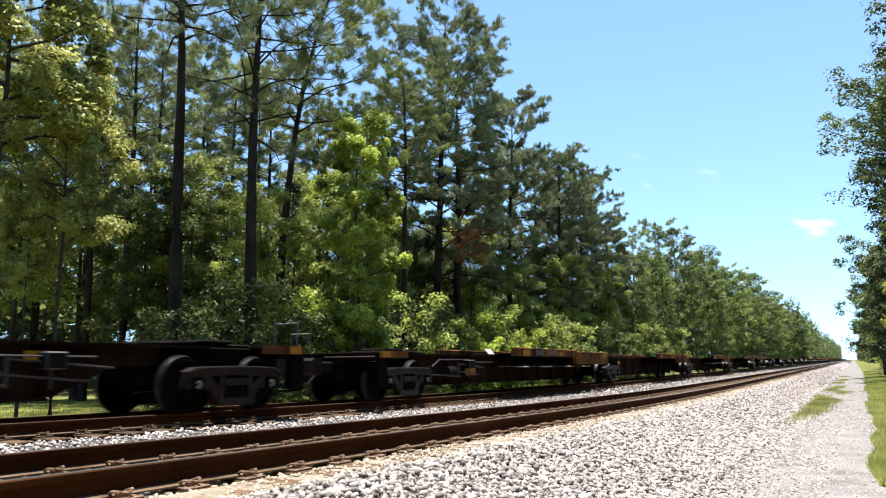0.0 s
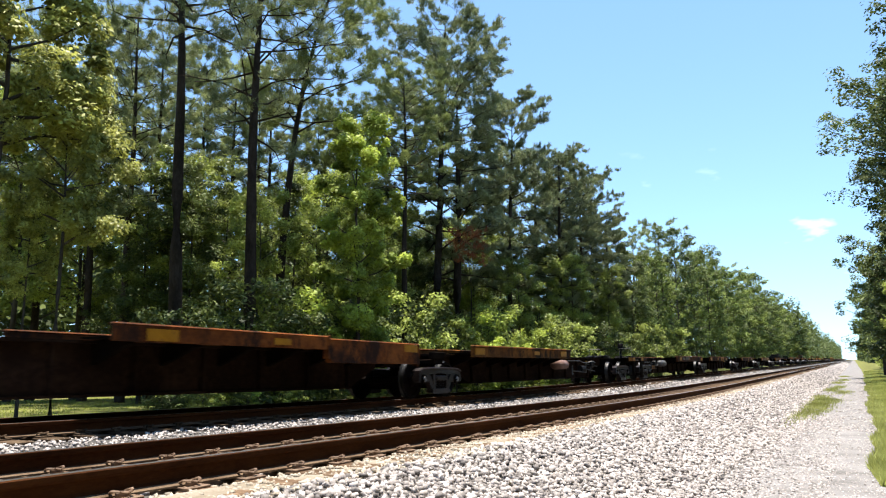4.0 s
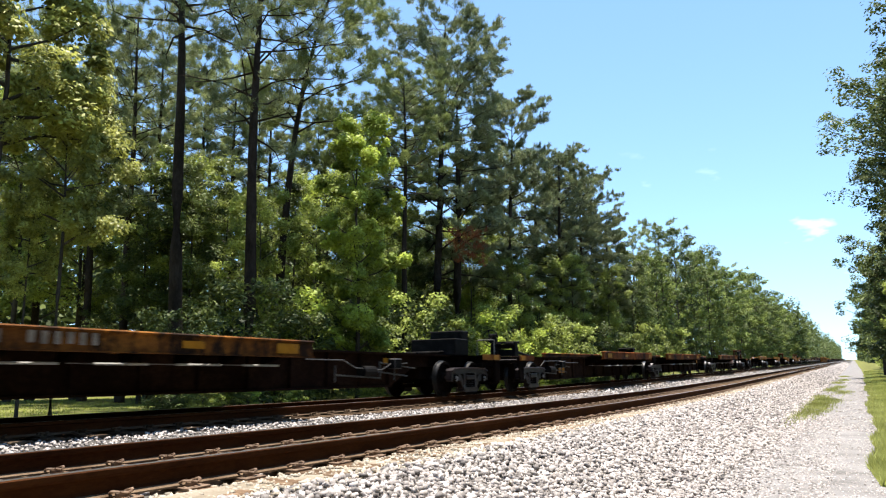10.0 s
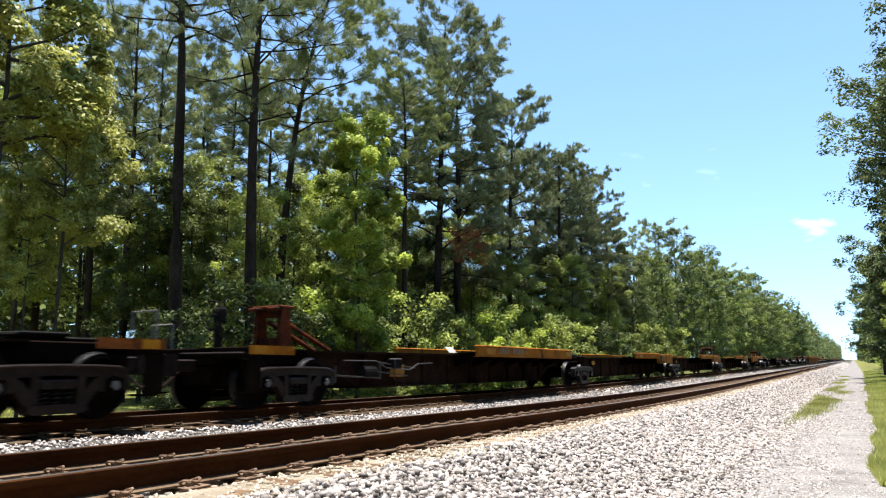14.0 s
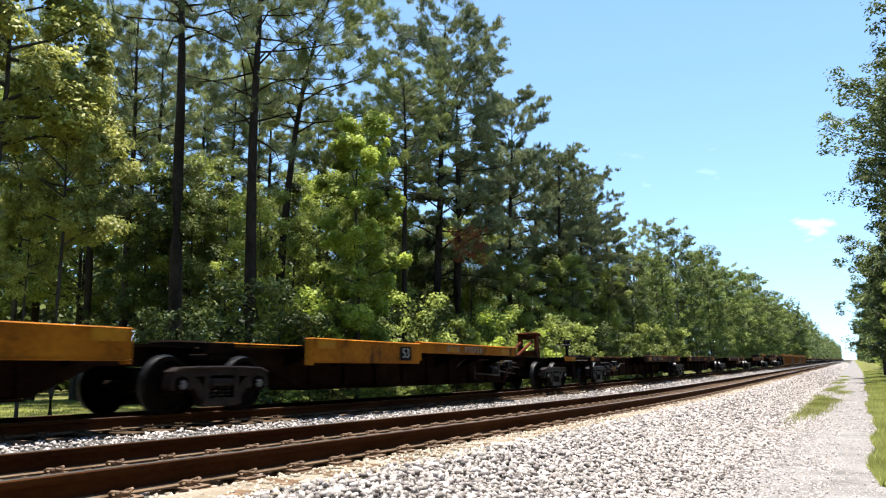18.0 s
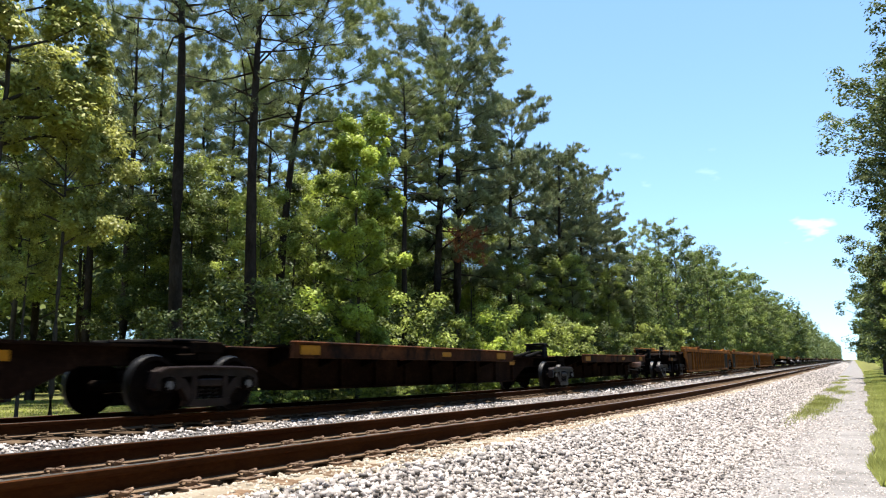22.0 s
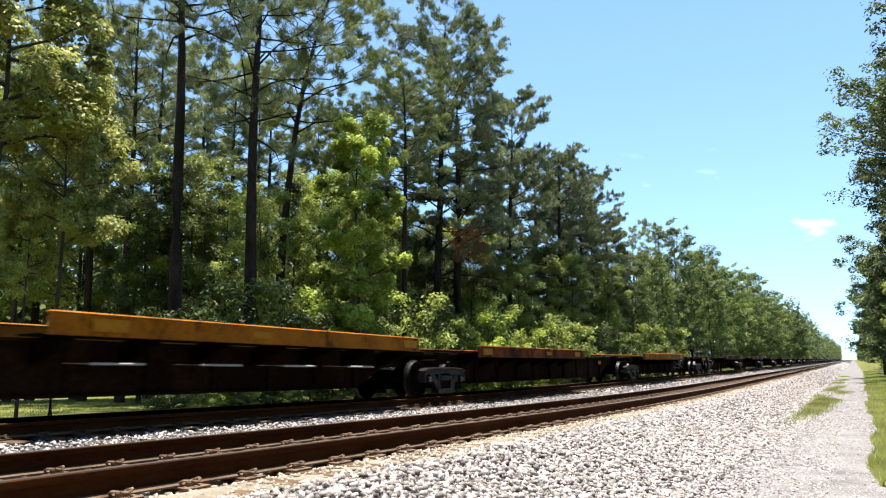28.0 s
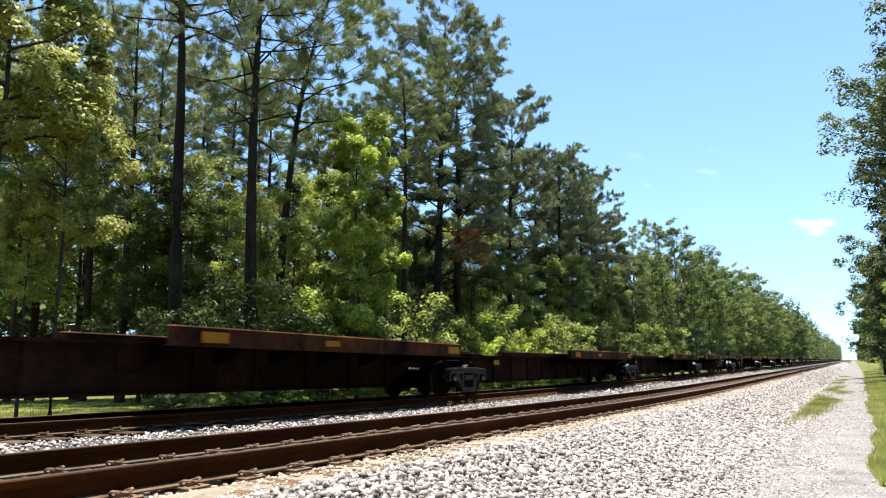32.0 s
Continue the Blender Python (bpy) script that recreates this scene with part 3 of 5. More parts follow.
def plant(name, meshes, x, y, z, turn, scale, label, category, group, lean=0.0, slim=1.0):
    """A tree: its foot, with trunk, limbs and crown. lean: degrees towards the open end of the line; slim: width against height."""
    t = tagged(new(name), label, category, group)
    tip = Matrix.Rotation(radians(lean), 4, Vector((-0.49, 0.87, 0)))
    t.matrix_basis = Matrix.Translation((x, y, z + rise(y) - 0.05)) @ tip @ pose(0, 0, 0, 0, 0, turn) @ Matrix.Diagonal((scale * slim, scale * slim, scale, 1))
    for n, me in zip(("trunk", "branchwork", "crown"), meshes):
        if me:
            part(n, me, t)
    return t


PINE_LABEL = "tall pine with a bare dark trunk and feathery crown"
LEAF_LABEL = "leafy green broadleaf tree at the wood's edge"
EDGE = "trees of the wood behind the far track"
PINES = [pine_meshes(s, 24, 0.52, c, sp, 2700, 24, 0.026, m) for s, c, sp, m in ((1, 0.47, 4.3, "needles"), (2, 0.45, 4.2, "needles"), (3, 0.62, 3.8, "needles_yellow"), (4, 0.38, 4.6, "needles"))]
FULL_PINES = [pine_meshes(s, 24, 0.72, c, sp, 7600, 15, 0.045, "needles_full") for s, c, sp in ((11, 0.36, 5.4), (12, 0.30, 4.2))]
FAR_PINES = [pine_meshes(s, 22, 0.42, c, 4.0, 700, 12, 0.10, "needles") for s, c in ((21, 0.34), (22, 0.25), (23, 0.45))]
BROAD = [broadleaf_meshes(s, 12, 0.24, c, sp, int(n * 0.62), 190, 0.135, m) for s, c, sp, n, m in ((31, 0.3, 3.1, 190, "leaves"), (32, 0.22, 2.7, 210, "leaves_bright"), (33, 0.44, 3.4, 140, "leaves_yellow"), (34, 0.12, 3.2, 180, "leaves_dark"))]
FAR_BROAD = [broadleaf_meshes(s, 16, 0.34, 0.12, sp, 170, 56, 0.31, m) for s, sp, m in ((41, 4.4, "leaves_far"), (42, 4.0, "leaves_far"), (43, 4.8, "leaves_dark"), (44, 4.2, "leaves_far"))]
BUSH = [broadleaf_meshes(s, 3.4, 0.07, 0.05, 1.7, 70, 46, 0.15, m) for s, m in ((51, "leaves_bright"), (52, "leaves"), (53, "leaves"), (54, "leaves_dark"))]

LEANING = pine_meshes(6, 18.6, 0.44, 0.62, 3.4, 2100, 24, 0.026, "needles_yellow", lean=(2.0, 1.1), power=2.6)
TALL = pine_meshes(7, 19.5, 0.50, 0.66, 3.0, 900, 24, 0.026)
TALL_LOW = pine_meshes(8, 19.0, 0.48, 0.50, 3.2, 1300, 24, 0.026)
NEAR_LEAF = [broadleaf_meshes(s, 12, 0.24, c, sp, n, 230, 0.15, m, round_clumps=r) for s, c, sp, n, r, m in ((36, 0.52, 2.9, 120, 0.95, "leaves_yellow"), (37, 0.60, 2.9, 80, 0.95, "leaves_yellow"), (38, 0.08, 2.3, 200, 0.85, "leaves_bright"))]
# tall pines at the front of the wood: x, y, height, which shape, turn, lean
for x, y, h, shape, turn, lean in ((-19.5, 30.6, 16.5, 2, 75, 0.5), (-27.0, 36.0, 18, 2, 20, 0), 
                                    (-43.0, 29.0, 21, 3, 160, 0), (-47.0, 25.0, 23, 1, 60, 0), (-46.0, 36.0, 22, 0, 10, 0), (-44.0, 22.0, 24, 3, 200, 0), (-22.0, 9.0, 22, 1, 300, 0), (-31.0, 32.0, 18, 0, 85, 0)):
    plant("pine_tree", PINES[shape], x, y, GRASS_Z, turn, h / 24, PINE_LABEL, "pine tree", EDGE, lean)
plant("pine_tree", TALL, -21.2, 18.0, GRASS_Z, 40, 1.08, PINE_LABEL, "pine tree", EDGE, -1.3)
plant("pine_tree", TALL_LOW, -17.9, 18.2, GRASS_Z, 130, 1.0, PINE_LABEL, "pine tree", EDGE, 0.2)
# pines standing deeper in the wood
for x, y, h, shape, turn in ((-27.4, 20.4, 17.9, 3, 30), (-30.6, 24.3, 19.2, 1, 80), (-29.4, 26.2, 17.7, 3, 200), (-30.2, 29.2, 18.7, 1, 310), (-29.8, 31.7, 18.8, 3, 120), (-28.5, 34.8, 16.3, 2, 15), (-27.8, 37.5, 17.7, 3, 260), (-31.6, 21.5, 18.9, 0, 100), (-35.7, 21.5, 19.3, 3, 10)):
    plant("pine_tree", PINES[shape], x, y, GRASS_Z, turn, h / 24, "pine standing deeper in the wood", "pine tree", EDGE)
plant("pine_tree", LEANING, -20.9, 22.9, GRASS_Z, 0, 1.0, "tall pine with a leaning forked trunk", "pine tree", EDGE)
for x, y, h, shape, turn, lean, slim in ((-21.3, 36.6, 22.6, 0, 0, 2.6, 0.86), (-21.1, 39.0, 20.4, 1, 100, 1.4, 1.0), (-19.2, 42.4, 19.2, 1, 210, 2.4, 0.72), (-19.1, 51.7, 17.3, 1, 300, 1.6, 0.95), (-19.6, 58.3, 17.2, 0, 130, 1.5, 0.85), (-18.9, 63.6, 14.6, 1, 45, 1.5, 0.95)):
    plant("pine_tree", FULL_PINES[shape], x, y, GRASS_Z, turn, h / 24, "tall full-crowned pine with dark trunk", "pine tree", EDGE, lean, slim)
# leafy trees along the edge
for x, y, h, shape, turn, slim in ((-35.0, 20.0, 16, 0, 200, 1), (-33.5, 22.3, 15.0, 0, 120, 0.9), (-43.0, 20.0, 15, 3, 20, 1), (-28.0, 23.2, 9.0, 0, 60, 1), (-23.6, 20.6, 9.5, 3, 200, 1), (-19.8, 20.6, 8.5, 0, 15, 0.9), (-18.0, 25.2, 8.5, 0, 33, 0.8),
                              (-21.0, 25.5, 9, 0, 70, 0.9), (-22.0, 31.0, 10, 0, 140, 1), (-17.5, 40.5, 8, 0, 250, 1), (-17.4, 59.0, 9.6, 0, 20, 1), (-17.6, 50.5, 9.5, 0, 310, 1), (-44.0, 26.5, 16, 3, 44, 1), (-25.0, 21.0, 11, 0, 95, 1),
                              (-27.0, 27.0, 11, 0, 180, 1), (-26.0, 34.0, 12, 3, 270, 1), (-24.0, 45.0, 12, 0, 10, 1), (-24.0, 52.0, 12, 3, 100, 1), (-22.5, 64.0, 12, 0, 77, 1), (-17.5, 67.0, 10.5, 3, 200, 1), (-45.0, 24.0, 15, 0, 0, 1), (-32.0, 36.0, 13, 3, 0, 1), (-23.0, 37.5, 9.5, 3, 10, 1), (-25.5, 41.0, 11, 3, 130, 1), (-28.0, 42.5, 12, 3, 260, 1), (-26.5, 47.0, 12, 3, 60, 1), (-22.5, 33.5, 7.5, 0, 310, 1), (-30.0, 49.0, 13, 3, 0, 1)):
    plant("broadleaf_tree", BROAD[shape], x, y, GRASS_Z, turn, h / 12, LEAF_LABEL, "broadleaf tree", EDGE, 0, slim)
for x, y, h, shape, turn, slim in ((-18.0, 11.4, 9.5, 0, 30, 0.8), (-19.3, 11.3, 6.4, 1, 200, 0.85), (-18.4, 9.8, 14.5, 0, 90, 0.9), (-16.6, 22.7, 12.0, 2, 90, 0.84)):
    plant("broadleaf_tree", NEAR_LEAF[shape], x, y, GRASS_Z, turn, h / 12, "sunlit yellow-green leafy tree at the wood's edge", "broadleaf tree", EDGE, 0, slim)
for x, y, h, shape, turn in ((-25.8, 20.1, 9.2, 3, 0), (-24.9, 21.8, 8.7, 3, 67), (-25.1, 24.0, 10.0, 0, 134), (-25.2, 26.2, 9.0, 0, 201), (-23.0, 26.3, 10.2, 3, 268), (-23.6, 29.5, 11.8, 0, 335), (-22.4, 33.6, 10.6, 0, 42), (-25.8, 36.3, 12.7, 3, 109), (-31.5, 23.5, 9.5, 3, 176)):
    plant("broadleaf_tree", BROAD[shape], x, y, GRASS_Z, turn, h / 12, "leafy tree standing deeper in the wood", "broadleaf tree", EDGE)
# dense trees behind the front pines
for x, y, h, shape, turn in ((-25.7, 52.6, 17.6, 1, 70), (-22.1, 54.6, 18.3, 0, 140), (-22.9, 63.4, 17.5, 1, 210), (-21.9, 68.6, 15.0, 0, 280)):
    plant("pine_tree", FULL_PINES[shape], x, y, GRASS_Z, turn, h / 24, "full-crowned pine standing deeper in the wood", "pine tree", EDGE, 1.0)
for x, y, h, shape, turn in ((-23.6, 42.2, 9.7, 3, 0), (-22.8, 44.9, 11.2, 0, 51), (-22.2, 47.6, 10.7, 3, 102), (-21.0, 50.6, 10.6, 3, 153), (-20.7, 55.4, 10.8, 0, 204), (-19.8, 60.5, 10.6, 3, 255), (-18.6, 65.8, 10.4, 3, 306)):
    plant("broadleaf_tree", BROAD[shape], x, y, GRASS_Z, turn, h / 12, "leafy tree standing deeper in the wood", "broadleaf tree", EDGE)
# rounded leafy trees where the wood draws closer to the line
for x, y, h, shape, turn, slim in ((-18.4, 70.5, 12.6, 0, 10, 0.8), (-17.4, 76.5, 13.0, 3, 120, 0.8), (-17.2, 86.0, 16.6, 2, 60, 0.85), (-15.8, 98.0, 16.0, 1, 200, 0.75), (-16.5, 92.0, 9.5, 0, 20, 0.8)):
    plant("broadleaf_tree", FAR_BROAD[shape], x, y, GRASS_Z, turn, h / 16, "round-crowned leafy tree at the wood's edge", "broadleaf tree", EDGE, 0, slim)
plant("dead_pine", pine_meshes(71, 8.8, 0.10, 0.8, 1.1, 170, 16, 0.026, "needles_brown"), -18.6, 36.2, GRASS_Z, 30, 1.0, "small dead pine with red-brown needles", "pine tree", EDGE)
rnd = random.Random(77)
# bushes at the foot of the wood
for k in range(46):
    y = 9 + 70 * (k / 45) ** 1.15 + rnd.uniform(-1, 1)
    x = -16.6 - abs(rnd.gauss(0, 2.2))
    if y < 14.5:
        x -= 24
    # nearer bushes take darker leaves to paint the shade beneath the canopy
    plant("bush", BUSH[3 if y < 19 else rnd.choice((3, 1, 1, 3, 0) if y < 31 else (0, 1, 1, 3, 3))], x, y, GRASS_Z, rnd.uniform(0, 360), rnd.uniform(0.55, 1.25), "leafy green bush at the wood's edge", "bush", "bushes along the wood")
for x, y, k, turn, size in ((-15.9, 38.5, 0, 20, 0.9), (-16.2, 43.0, 1, 140, 0.8), (-15.8, 47.0, 1, 60, 1.0), (-16.0, 52.5, 3, 250, 1.1), (-16.3, 57.0, 1, 10, 0.9), (-15.9, 62.0, 1, 320, 1.2), (-16.0, 69.0, 1, 80, 1.2), (-16.1, 76.0, 2, 190, 1.3),
                            (-18.4, 20.4, 0, 200, 1.2), (-19.0, 21.2, 2, 20, 1.1), (-17.6, 32.5, 2, 90, 1.0), (-16.8, 34.8, 0, 300, 1.1), (-16.6, 35.8, 2, 10, 0.8)):
    plant("bush", BUSH[k], x, y, GRASS_Z, turn, size, "bright green bush at the wood's edge", "bush", "bushes along the wood")
# low brambles that run along the foot of the wood beside the mown strip
for k in range(15):
    y = 13.9 + 14.5 * k / 14 + rnd.uniform(-0.3, 0.3)
    plant("bush", BUSH[(3, 1, 3, 0, 1)[k % 5]], -15.9 - abs(rnd.gauss(0, 0.6)), y, GRASS_Z, rnd.uniform(0, 360), rnd.uniform(0.13, 0.27), "low bramble at the wood's edge", "bush", "low brambles along the wood", 0, 1.9)
# the wood farther along the line, both sides
y = 104.0
while y < 330:
    for k in range(3 if y < 160 else 2):
        x = -18.0 - k * 6.5 - rnd.uniform(0, 3)
        if rnd.random() < (0.3 if k == 0 else 0.55):
            plant("pine_tree", FAR_PINES[rnd.randrange(3)], x - 1.5, y + rnd.uniform(-2, 2), GRASS_Z, rnd.uniform(0, 360), rnd.uniform(0.8, 1.0) * (0.68 if y < 98 else 0.95), "pine tree farther along the line", "pine tree", EDGE)
        else:
            plant("broadleaf_tree", FAR_BROAD[rnd.randrange(4)], x, y + rnd.uniform(-2, 2), GRASS_Z, rnd.uniform(0, 360), rnd.uniform(0.66, 0.84) if y < 96 else rnd.uniform(0.8, 1.3), "leafy tree farther along the line", "broadleaf tree", EDGE)
    y += 5.2 + y * 0.012
RIGHT = "trees beside the gravel road"
OVERHANG = broadleaf_meshes(61, 20.5, 0.5, 0.5, 5.2, 330, 60, 0.24, "leaves_dark")
plant("broadleaf_tree", OVERHANG, 6.3, 41, 0.3, 80, 0.97, "tall dark leafy tree hanging over the road", "broadleaf tree", RIGHT)
plant("broadleaf_tree", OVERHANG, 5.5, 50, 0.3, 215, 0.98, "tall dark leafy tree hanging over the road", "broadleaf tree", RIGHT)
plant("broadleaf_tree", OVERHANG, 5.0, 63, 0.3, 130, 1.08, "tall dark leafy tree hanging over the road", "broadleaf tree", RIGHT)
plant("pine_tree", FULL_PINES[0], 6.0, 58, 0.3, 200, 0.72, "full-crowned pine beside the gravel road", "pine tree", RIGHT)
plant("broadleaf_tree", BROAD[0], 4.2, 50, 0.3, 20, 0.75, "young leafy tree beside the gravel road", "broadleaf tree", RIGHT)
for x, y, s, shape in ((2.4, 78, 0.80, 2), (3.2, 66, 0.62, 2), (4.4, 66, 0.8, 2), (4.0, 92, 0.85, 2), (4.9, 108, 0.9, 2), (4.6, 128, 0.95, 3), (5.2, 150, 1.0, 0), (5.4, 180, 1.0, 2), (6.0, 215, 1.1, 0), (6.0, 260, 1.1, 3), (6.5, 320, 1.2, 0), (11, 45, 0.9, 2), (12, 85, 1.1, 0), (4.4, 60, 0.35, 1), (3.6, 74, 0.4, 0)):
    plant("broadleaf_tree", FAR_BROAD[shape], x, y, 0.3, x * 50, s, "leafy tree overhanging the gravel road", "broadleaf tree", RIGHT)


rnd = random.Random(31)
for k in range(20):
    y = 46 + 5.2 * k + rnd.uniform(-1.5, 1.5)
    plant("bush", BUSH[rnd.choice((1, 3, 1, 0))], 3.0 + 0.006 * y + abs(rnd.gauss(0, 0.7)), y, 0.22, rnd.uniform(0, 360), rnd.uniform(0.7, 1.2), "leafy green bush beside the gravel road", "bush", "bushes beside the road")


def far_woods():
    """Deep wood behind the front trees and the far ends of both tree lines, too many to count."""
    rng = np.random.default_rng(5)
    cs, rs = [], []
    for k in range(2300):
        y = rng.uniform(-10, 190)
        x = -rng.uniform(44 if y < 62 else 36, 78)
        cs.append((x, y, 14.0 * rng.uniform(0.02, 1) ** 1.2))
        rs.append(rng.uniform(1.2, 2.6))
    for k in range(2600):
        y = 300 + 1100 * rng.uniform(0, 1) ** 1.3
        left = rng.uniform() < 0.6
        x = -18 - 40 * rng.uniform(0, 1) ** 2 if left else 6.0 + 30 * rng.uniform(0, 1) ** 2
        top = 21 + 3 * math.sin(y * 0.07) if left else 17
        cs.append((x, y, rng.uniform(0.5, top)))
        rs.append(rng.uniform(2.4, 3.8))
    return leaf_mesh("far_woods", cs, rs, 40, 1.15, M["leaves_dark"], rng, 0.9)


def side_woods():
    """Unseen wood added beyond the road and back along the line, to cut the sky light."""
    rng = np.random.default_rng(15)
    cs, rs = [], []
    for k in range(1500):
        cs.append((rng.uniform(9, 24), rng.uniform(-70, 40), 16.0 * rng.uniform(0.02, 1)))
        rs.append(rng.uniform(1.2, 2.4))
    for k in range(700):
        cs.append((-rng.uniform(20, 36), rng.uniform(-70, 2), 16.0 * rng.uniform(0.02, 1)))
        rs.append(rng.uniform(1.2, 2.4))
    return leaf_mesh("side_woods", cs, rs, 40, 1.0, M["leaves_dark"], rng, 0.9)


# out of view: only there to block sky light and close the place
tagged(new("side_woods", side_woods()), "unseen dark green wood added to block sky light", "woods", kind="stuff")
tagged(new("far_woods", far_woods()), "dense dark green wood in the distance", "woods", kind="stuff")


# ---- grass and weeds ----
def blades(name, xs, ys, zs, height, label, seed, material="grass"):
    rng = np.random.default_rng(seed)
    n = len(xs)
    zs = zs + rise(ys)
    a = rng.uniform(0, 6.28, n)
    h = height * rng.uniform(0.4, 1.2, n)
    w = 0.006 + 0.01 * rng.uniform(0, 1, n)
    dx, dy = np.cos(a), np.sin(a)
    lx, ly = rng.normal(0, 0.35, n) * h, rng.normal(0, 0.35, n) * h
    v = np.stack([np.stack([xs - dx * w, ys - dy * w, zs], 1), np.stack([xs + dx * w, ys + dy * w, zs], 1), np.stack([xs + lx, ys + ly, zs + h], 1)], 1).reshape(-1, 3)
    return tagged(new(name, soup(name, v, np.arange(3 * n).reshape(n, 3), M[material])), label, "grass", kind="stuff")


rng = np.random.default_rng(8)
n = 46000
gy = 11 + 109 * rng.uniform(0, 1, n) ** 1.8
gx = 0.06 + 0.008 * gy + 0.08 * np.sin(gy * 0.35) + 0.05 * np.sin(gy * 1.3) + np.abs(rng.normal(0, 0.9, n))
blades("verge_grass", gx, gy, np.interp(gx, [0.7, 1.6, 3.5], [0.0, 0.05, 0.25]), 0.13, "yellow-green grass along the road's edge", 3)
n = 22000
gy = -9 + 24 * rng.uniform(0, 1, n)
gx = 0.85 + 4.5 * rng.uniform(0, 1, n) ** 1.3
blades("roadside_grass", gx, gy, np.interp(gx, [0.7, 1.6, 3.5], [0.0, 0.05, 0.25]), 0.11, "yellow-green grass beside the road", 6)
n = 9600
cl = rng.integers(0, 15, n)
cy = np.array([24, 26, 28, 31, 33, 36, 38, 48, 52, 62, 70, 35, 30, 85.0, 44])[cl]
cx = np.array([-1.9, -1.6, -1.35, -1.2, -1.5, -1.4, -1.7, -1.3, -1.0, -1.2, -0.9, -1.0, -1.75, -1.0, -0.7])[cl]
blades("road_grass", cx + rng.normal(0, 0.22, n), cy + rng.normal(0, 1.3, n), np.full(n, 0.0), 0.12, "low tufts of grass on the gravel road", 4)
n = 60000
gy = 3 + 45 * rng.uniform(0, 1, n) ** 1.3
gx = -13.4 - 22 * rng.uniform(0, 1, n) ** 1.2
blades("lawn_grass", gx, gy, np.full(n, GRASS_Z - 0.01), 0.07, "sunlit green mown strip beyond the tracks", 5, "lawn")


# ---- freight train ----
def revolve(bm, prof, x_sign, sides=28, mat_of=lambda i: 0):
    rings = []
    for x, r in prof:
        rings.append([bm.verts.new((x * x_sign, r * math.cos(2 * math.pi * s / sides), r * math.sin(2 * math.pi * s / sides))) for s in range(sides)])
    for i, (a, b) in enumerate(zip(rings, rings[1:])):
        for s in range(sides):
            bm.faces.new((a[s], a[(s + 1) % sides], b[(s + 1) % sides], b[s])).material_index = mat_of(i)
    bm.faces.new(rings[0])
    bm.faces.new(rings[-1][::-1])


WR = 0.44


def wheelset_mesh():
    bm = bmesh.new()
    for s in (-1, 1):
        revolve(bm, [(0.66, 0.10), (0.67, 0.36), (0.675, WR + 0.026), (0.70, WR + 0.026), (0.715, WR), (0.80, WR - 0.004), (0.805, 0.37), (0.765, 0.34), (0.75, 0.17), (0.82, 0.14), (0.82, 0.07)], s, 28, lambda i: 1 if i in (2, 3, 4) else 0)
        rod(bm, (0.8 * s, 0, 0), (0.98 * s, 0, 0), 0.075, sides=12)
        rod(bm, (0.98 * s, 0, 0), (1.13 * s, 0, 0), 0.115, 0.105, sides=14)
        rod(bm, (1.13 * s, 0, 0), (1.15 * s, 0, 0), 0.07, 0.06, sides=10, mat=2)
        for k in range(3):
            a = k * 2.094
            rod(bm, (1.14 * s, 0.075 * math.cos(a), 0.075 * math.sin(a)), (1.165 * s, 0.075 * math.cos(a), 0.075 * math.sin(a)), 0.018, sides=6)
    rod(bm, (-0.72, 0, 0), (0.72, 0, 0), 0.085, sides=12)
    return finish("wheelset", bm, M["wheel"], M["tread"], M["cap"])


def side_frame_mesh():
    """Cast side frame: arched top, pedestals over the bearings, sloping tension members and a spring opening."""
    bm = bmesh.new()
    W = 0.80
    top = [(-W - 0.22, 0.52), (-W - 0.2, 0.64), (-W - 0.05, 0.70), (-0.5, 0.715), (0, 0.72), (0.5, 0.715), (W + 0.05, 0.70), (W + 0.2, 0.64), (W + 0.22, 0.52), (W + 0.13, 0.53), (W, 0.575), (W - 0.13, 0.53), (0.52, 0.56), (0, 0.585), (-0.52, 0.56), (-W + 0.13, 0.53), (-W, 0.575), (-W - 0.13, 0.53)]
    prism(bm, top, -0.075, 0.075)
    for s in (-1, 1):
        prism(bm, [(s * (W + 0.22), 0.55), (s * (W + 0.24), 0.40), (s * (W + 0.14), 0.36), (s * (W + 0.13), 0.55)], -0.085, 0.085)
        prism(bm, [(s * (W - 0.12), 0.56), (s * (W - 0.14), 0.36), (s * (W - 0.24), 0.40), (s * 0.40, 0.19), (s * 0.30, 0.15), (s * 0.24, 0.24), (s * (W - 0.32), 0.52), (s * (W - 0.2), 0.57)], -0.07, 0.07)
        prism(bm, [(s * 0.36, 0.57), (s * 0.36, 0.2), (s * 0.26, 0.2), (s * 0.26, 0.57)], -0.08, 0.08)
    lip = top[1:8]
    for p, q in zip(lip, lip[1:]):
        for x in (-0.085, 0.085):
            rod(bm, (x, p[0], p[1] - 0.012), (x, q[0], q[1] - 0.012), 0.024, sides=6)
    prism(bm, [(-0.42, 0.13), (-0.38, 0.22), (0.38, 0.22), (0.42, 0.13), (0.3, 0.1), (-0.3, 0.1)], -0.10, 0.10)
    return finish("side_frame", bm, M["cast"])


def spring_mesh():
    """One coil spring."""
    turns = [(0.055 * math.cos(k * 0.9), 0.06 * math.sin(k * 0.9), 0.215 + k * 0.0083) for k in range(24)]
    return tubes_mesh("spring", [(turns, [0.014] * 24, 5)], M["cast"])


def saddle_mesh():
    bm = bmesh.new()
    box(bm, -0.1, 0.1, -0.24, 0.24, 0.41, 0.53, 0.02)
    return finish("bolster_end", bm, M["cast"])


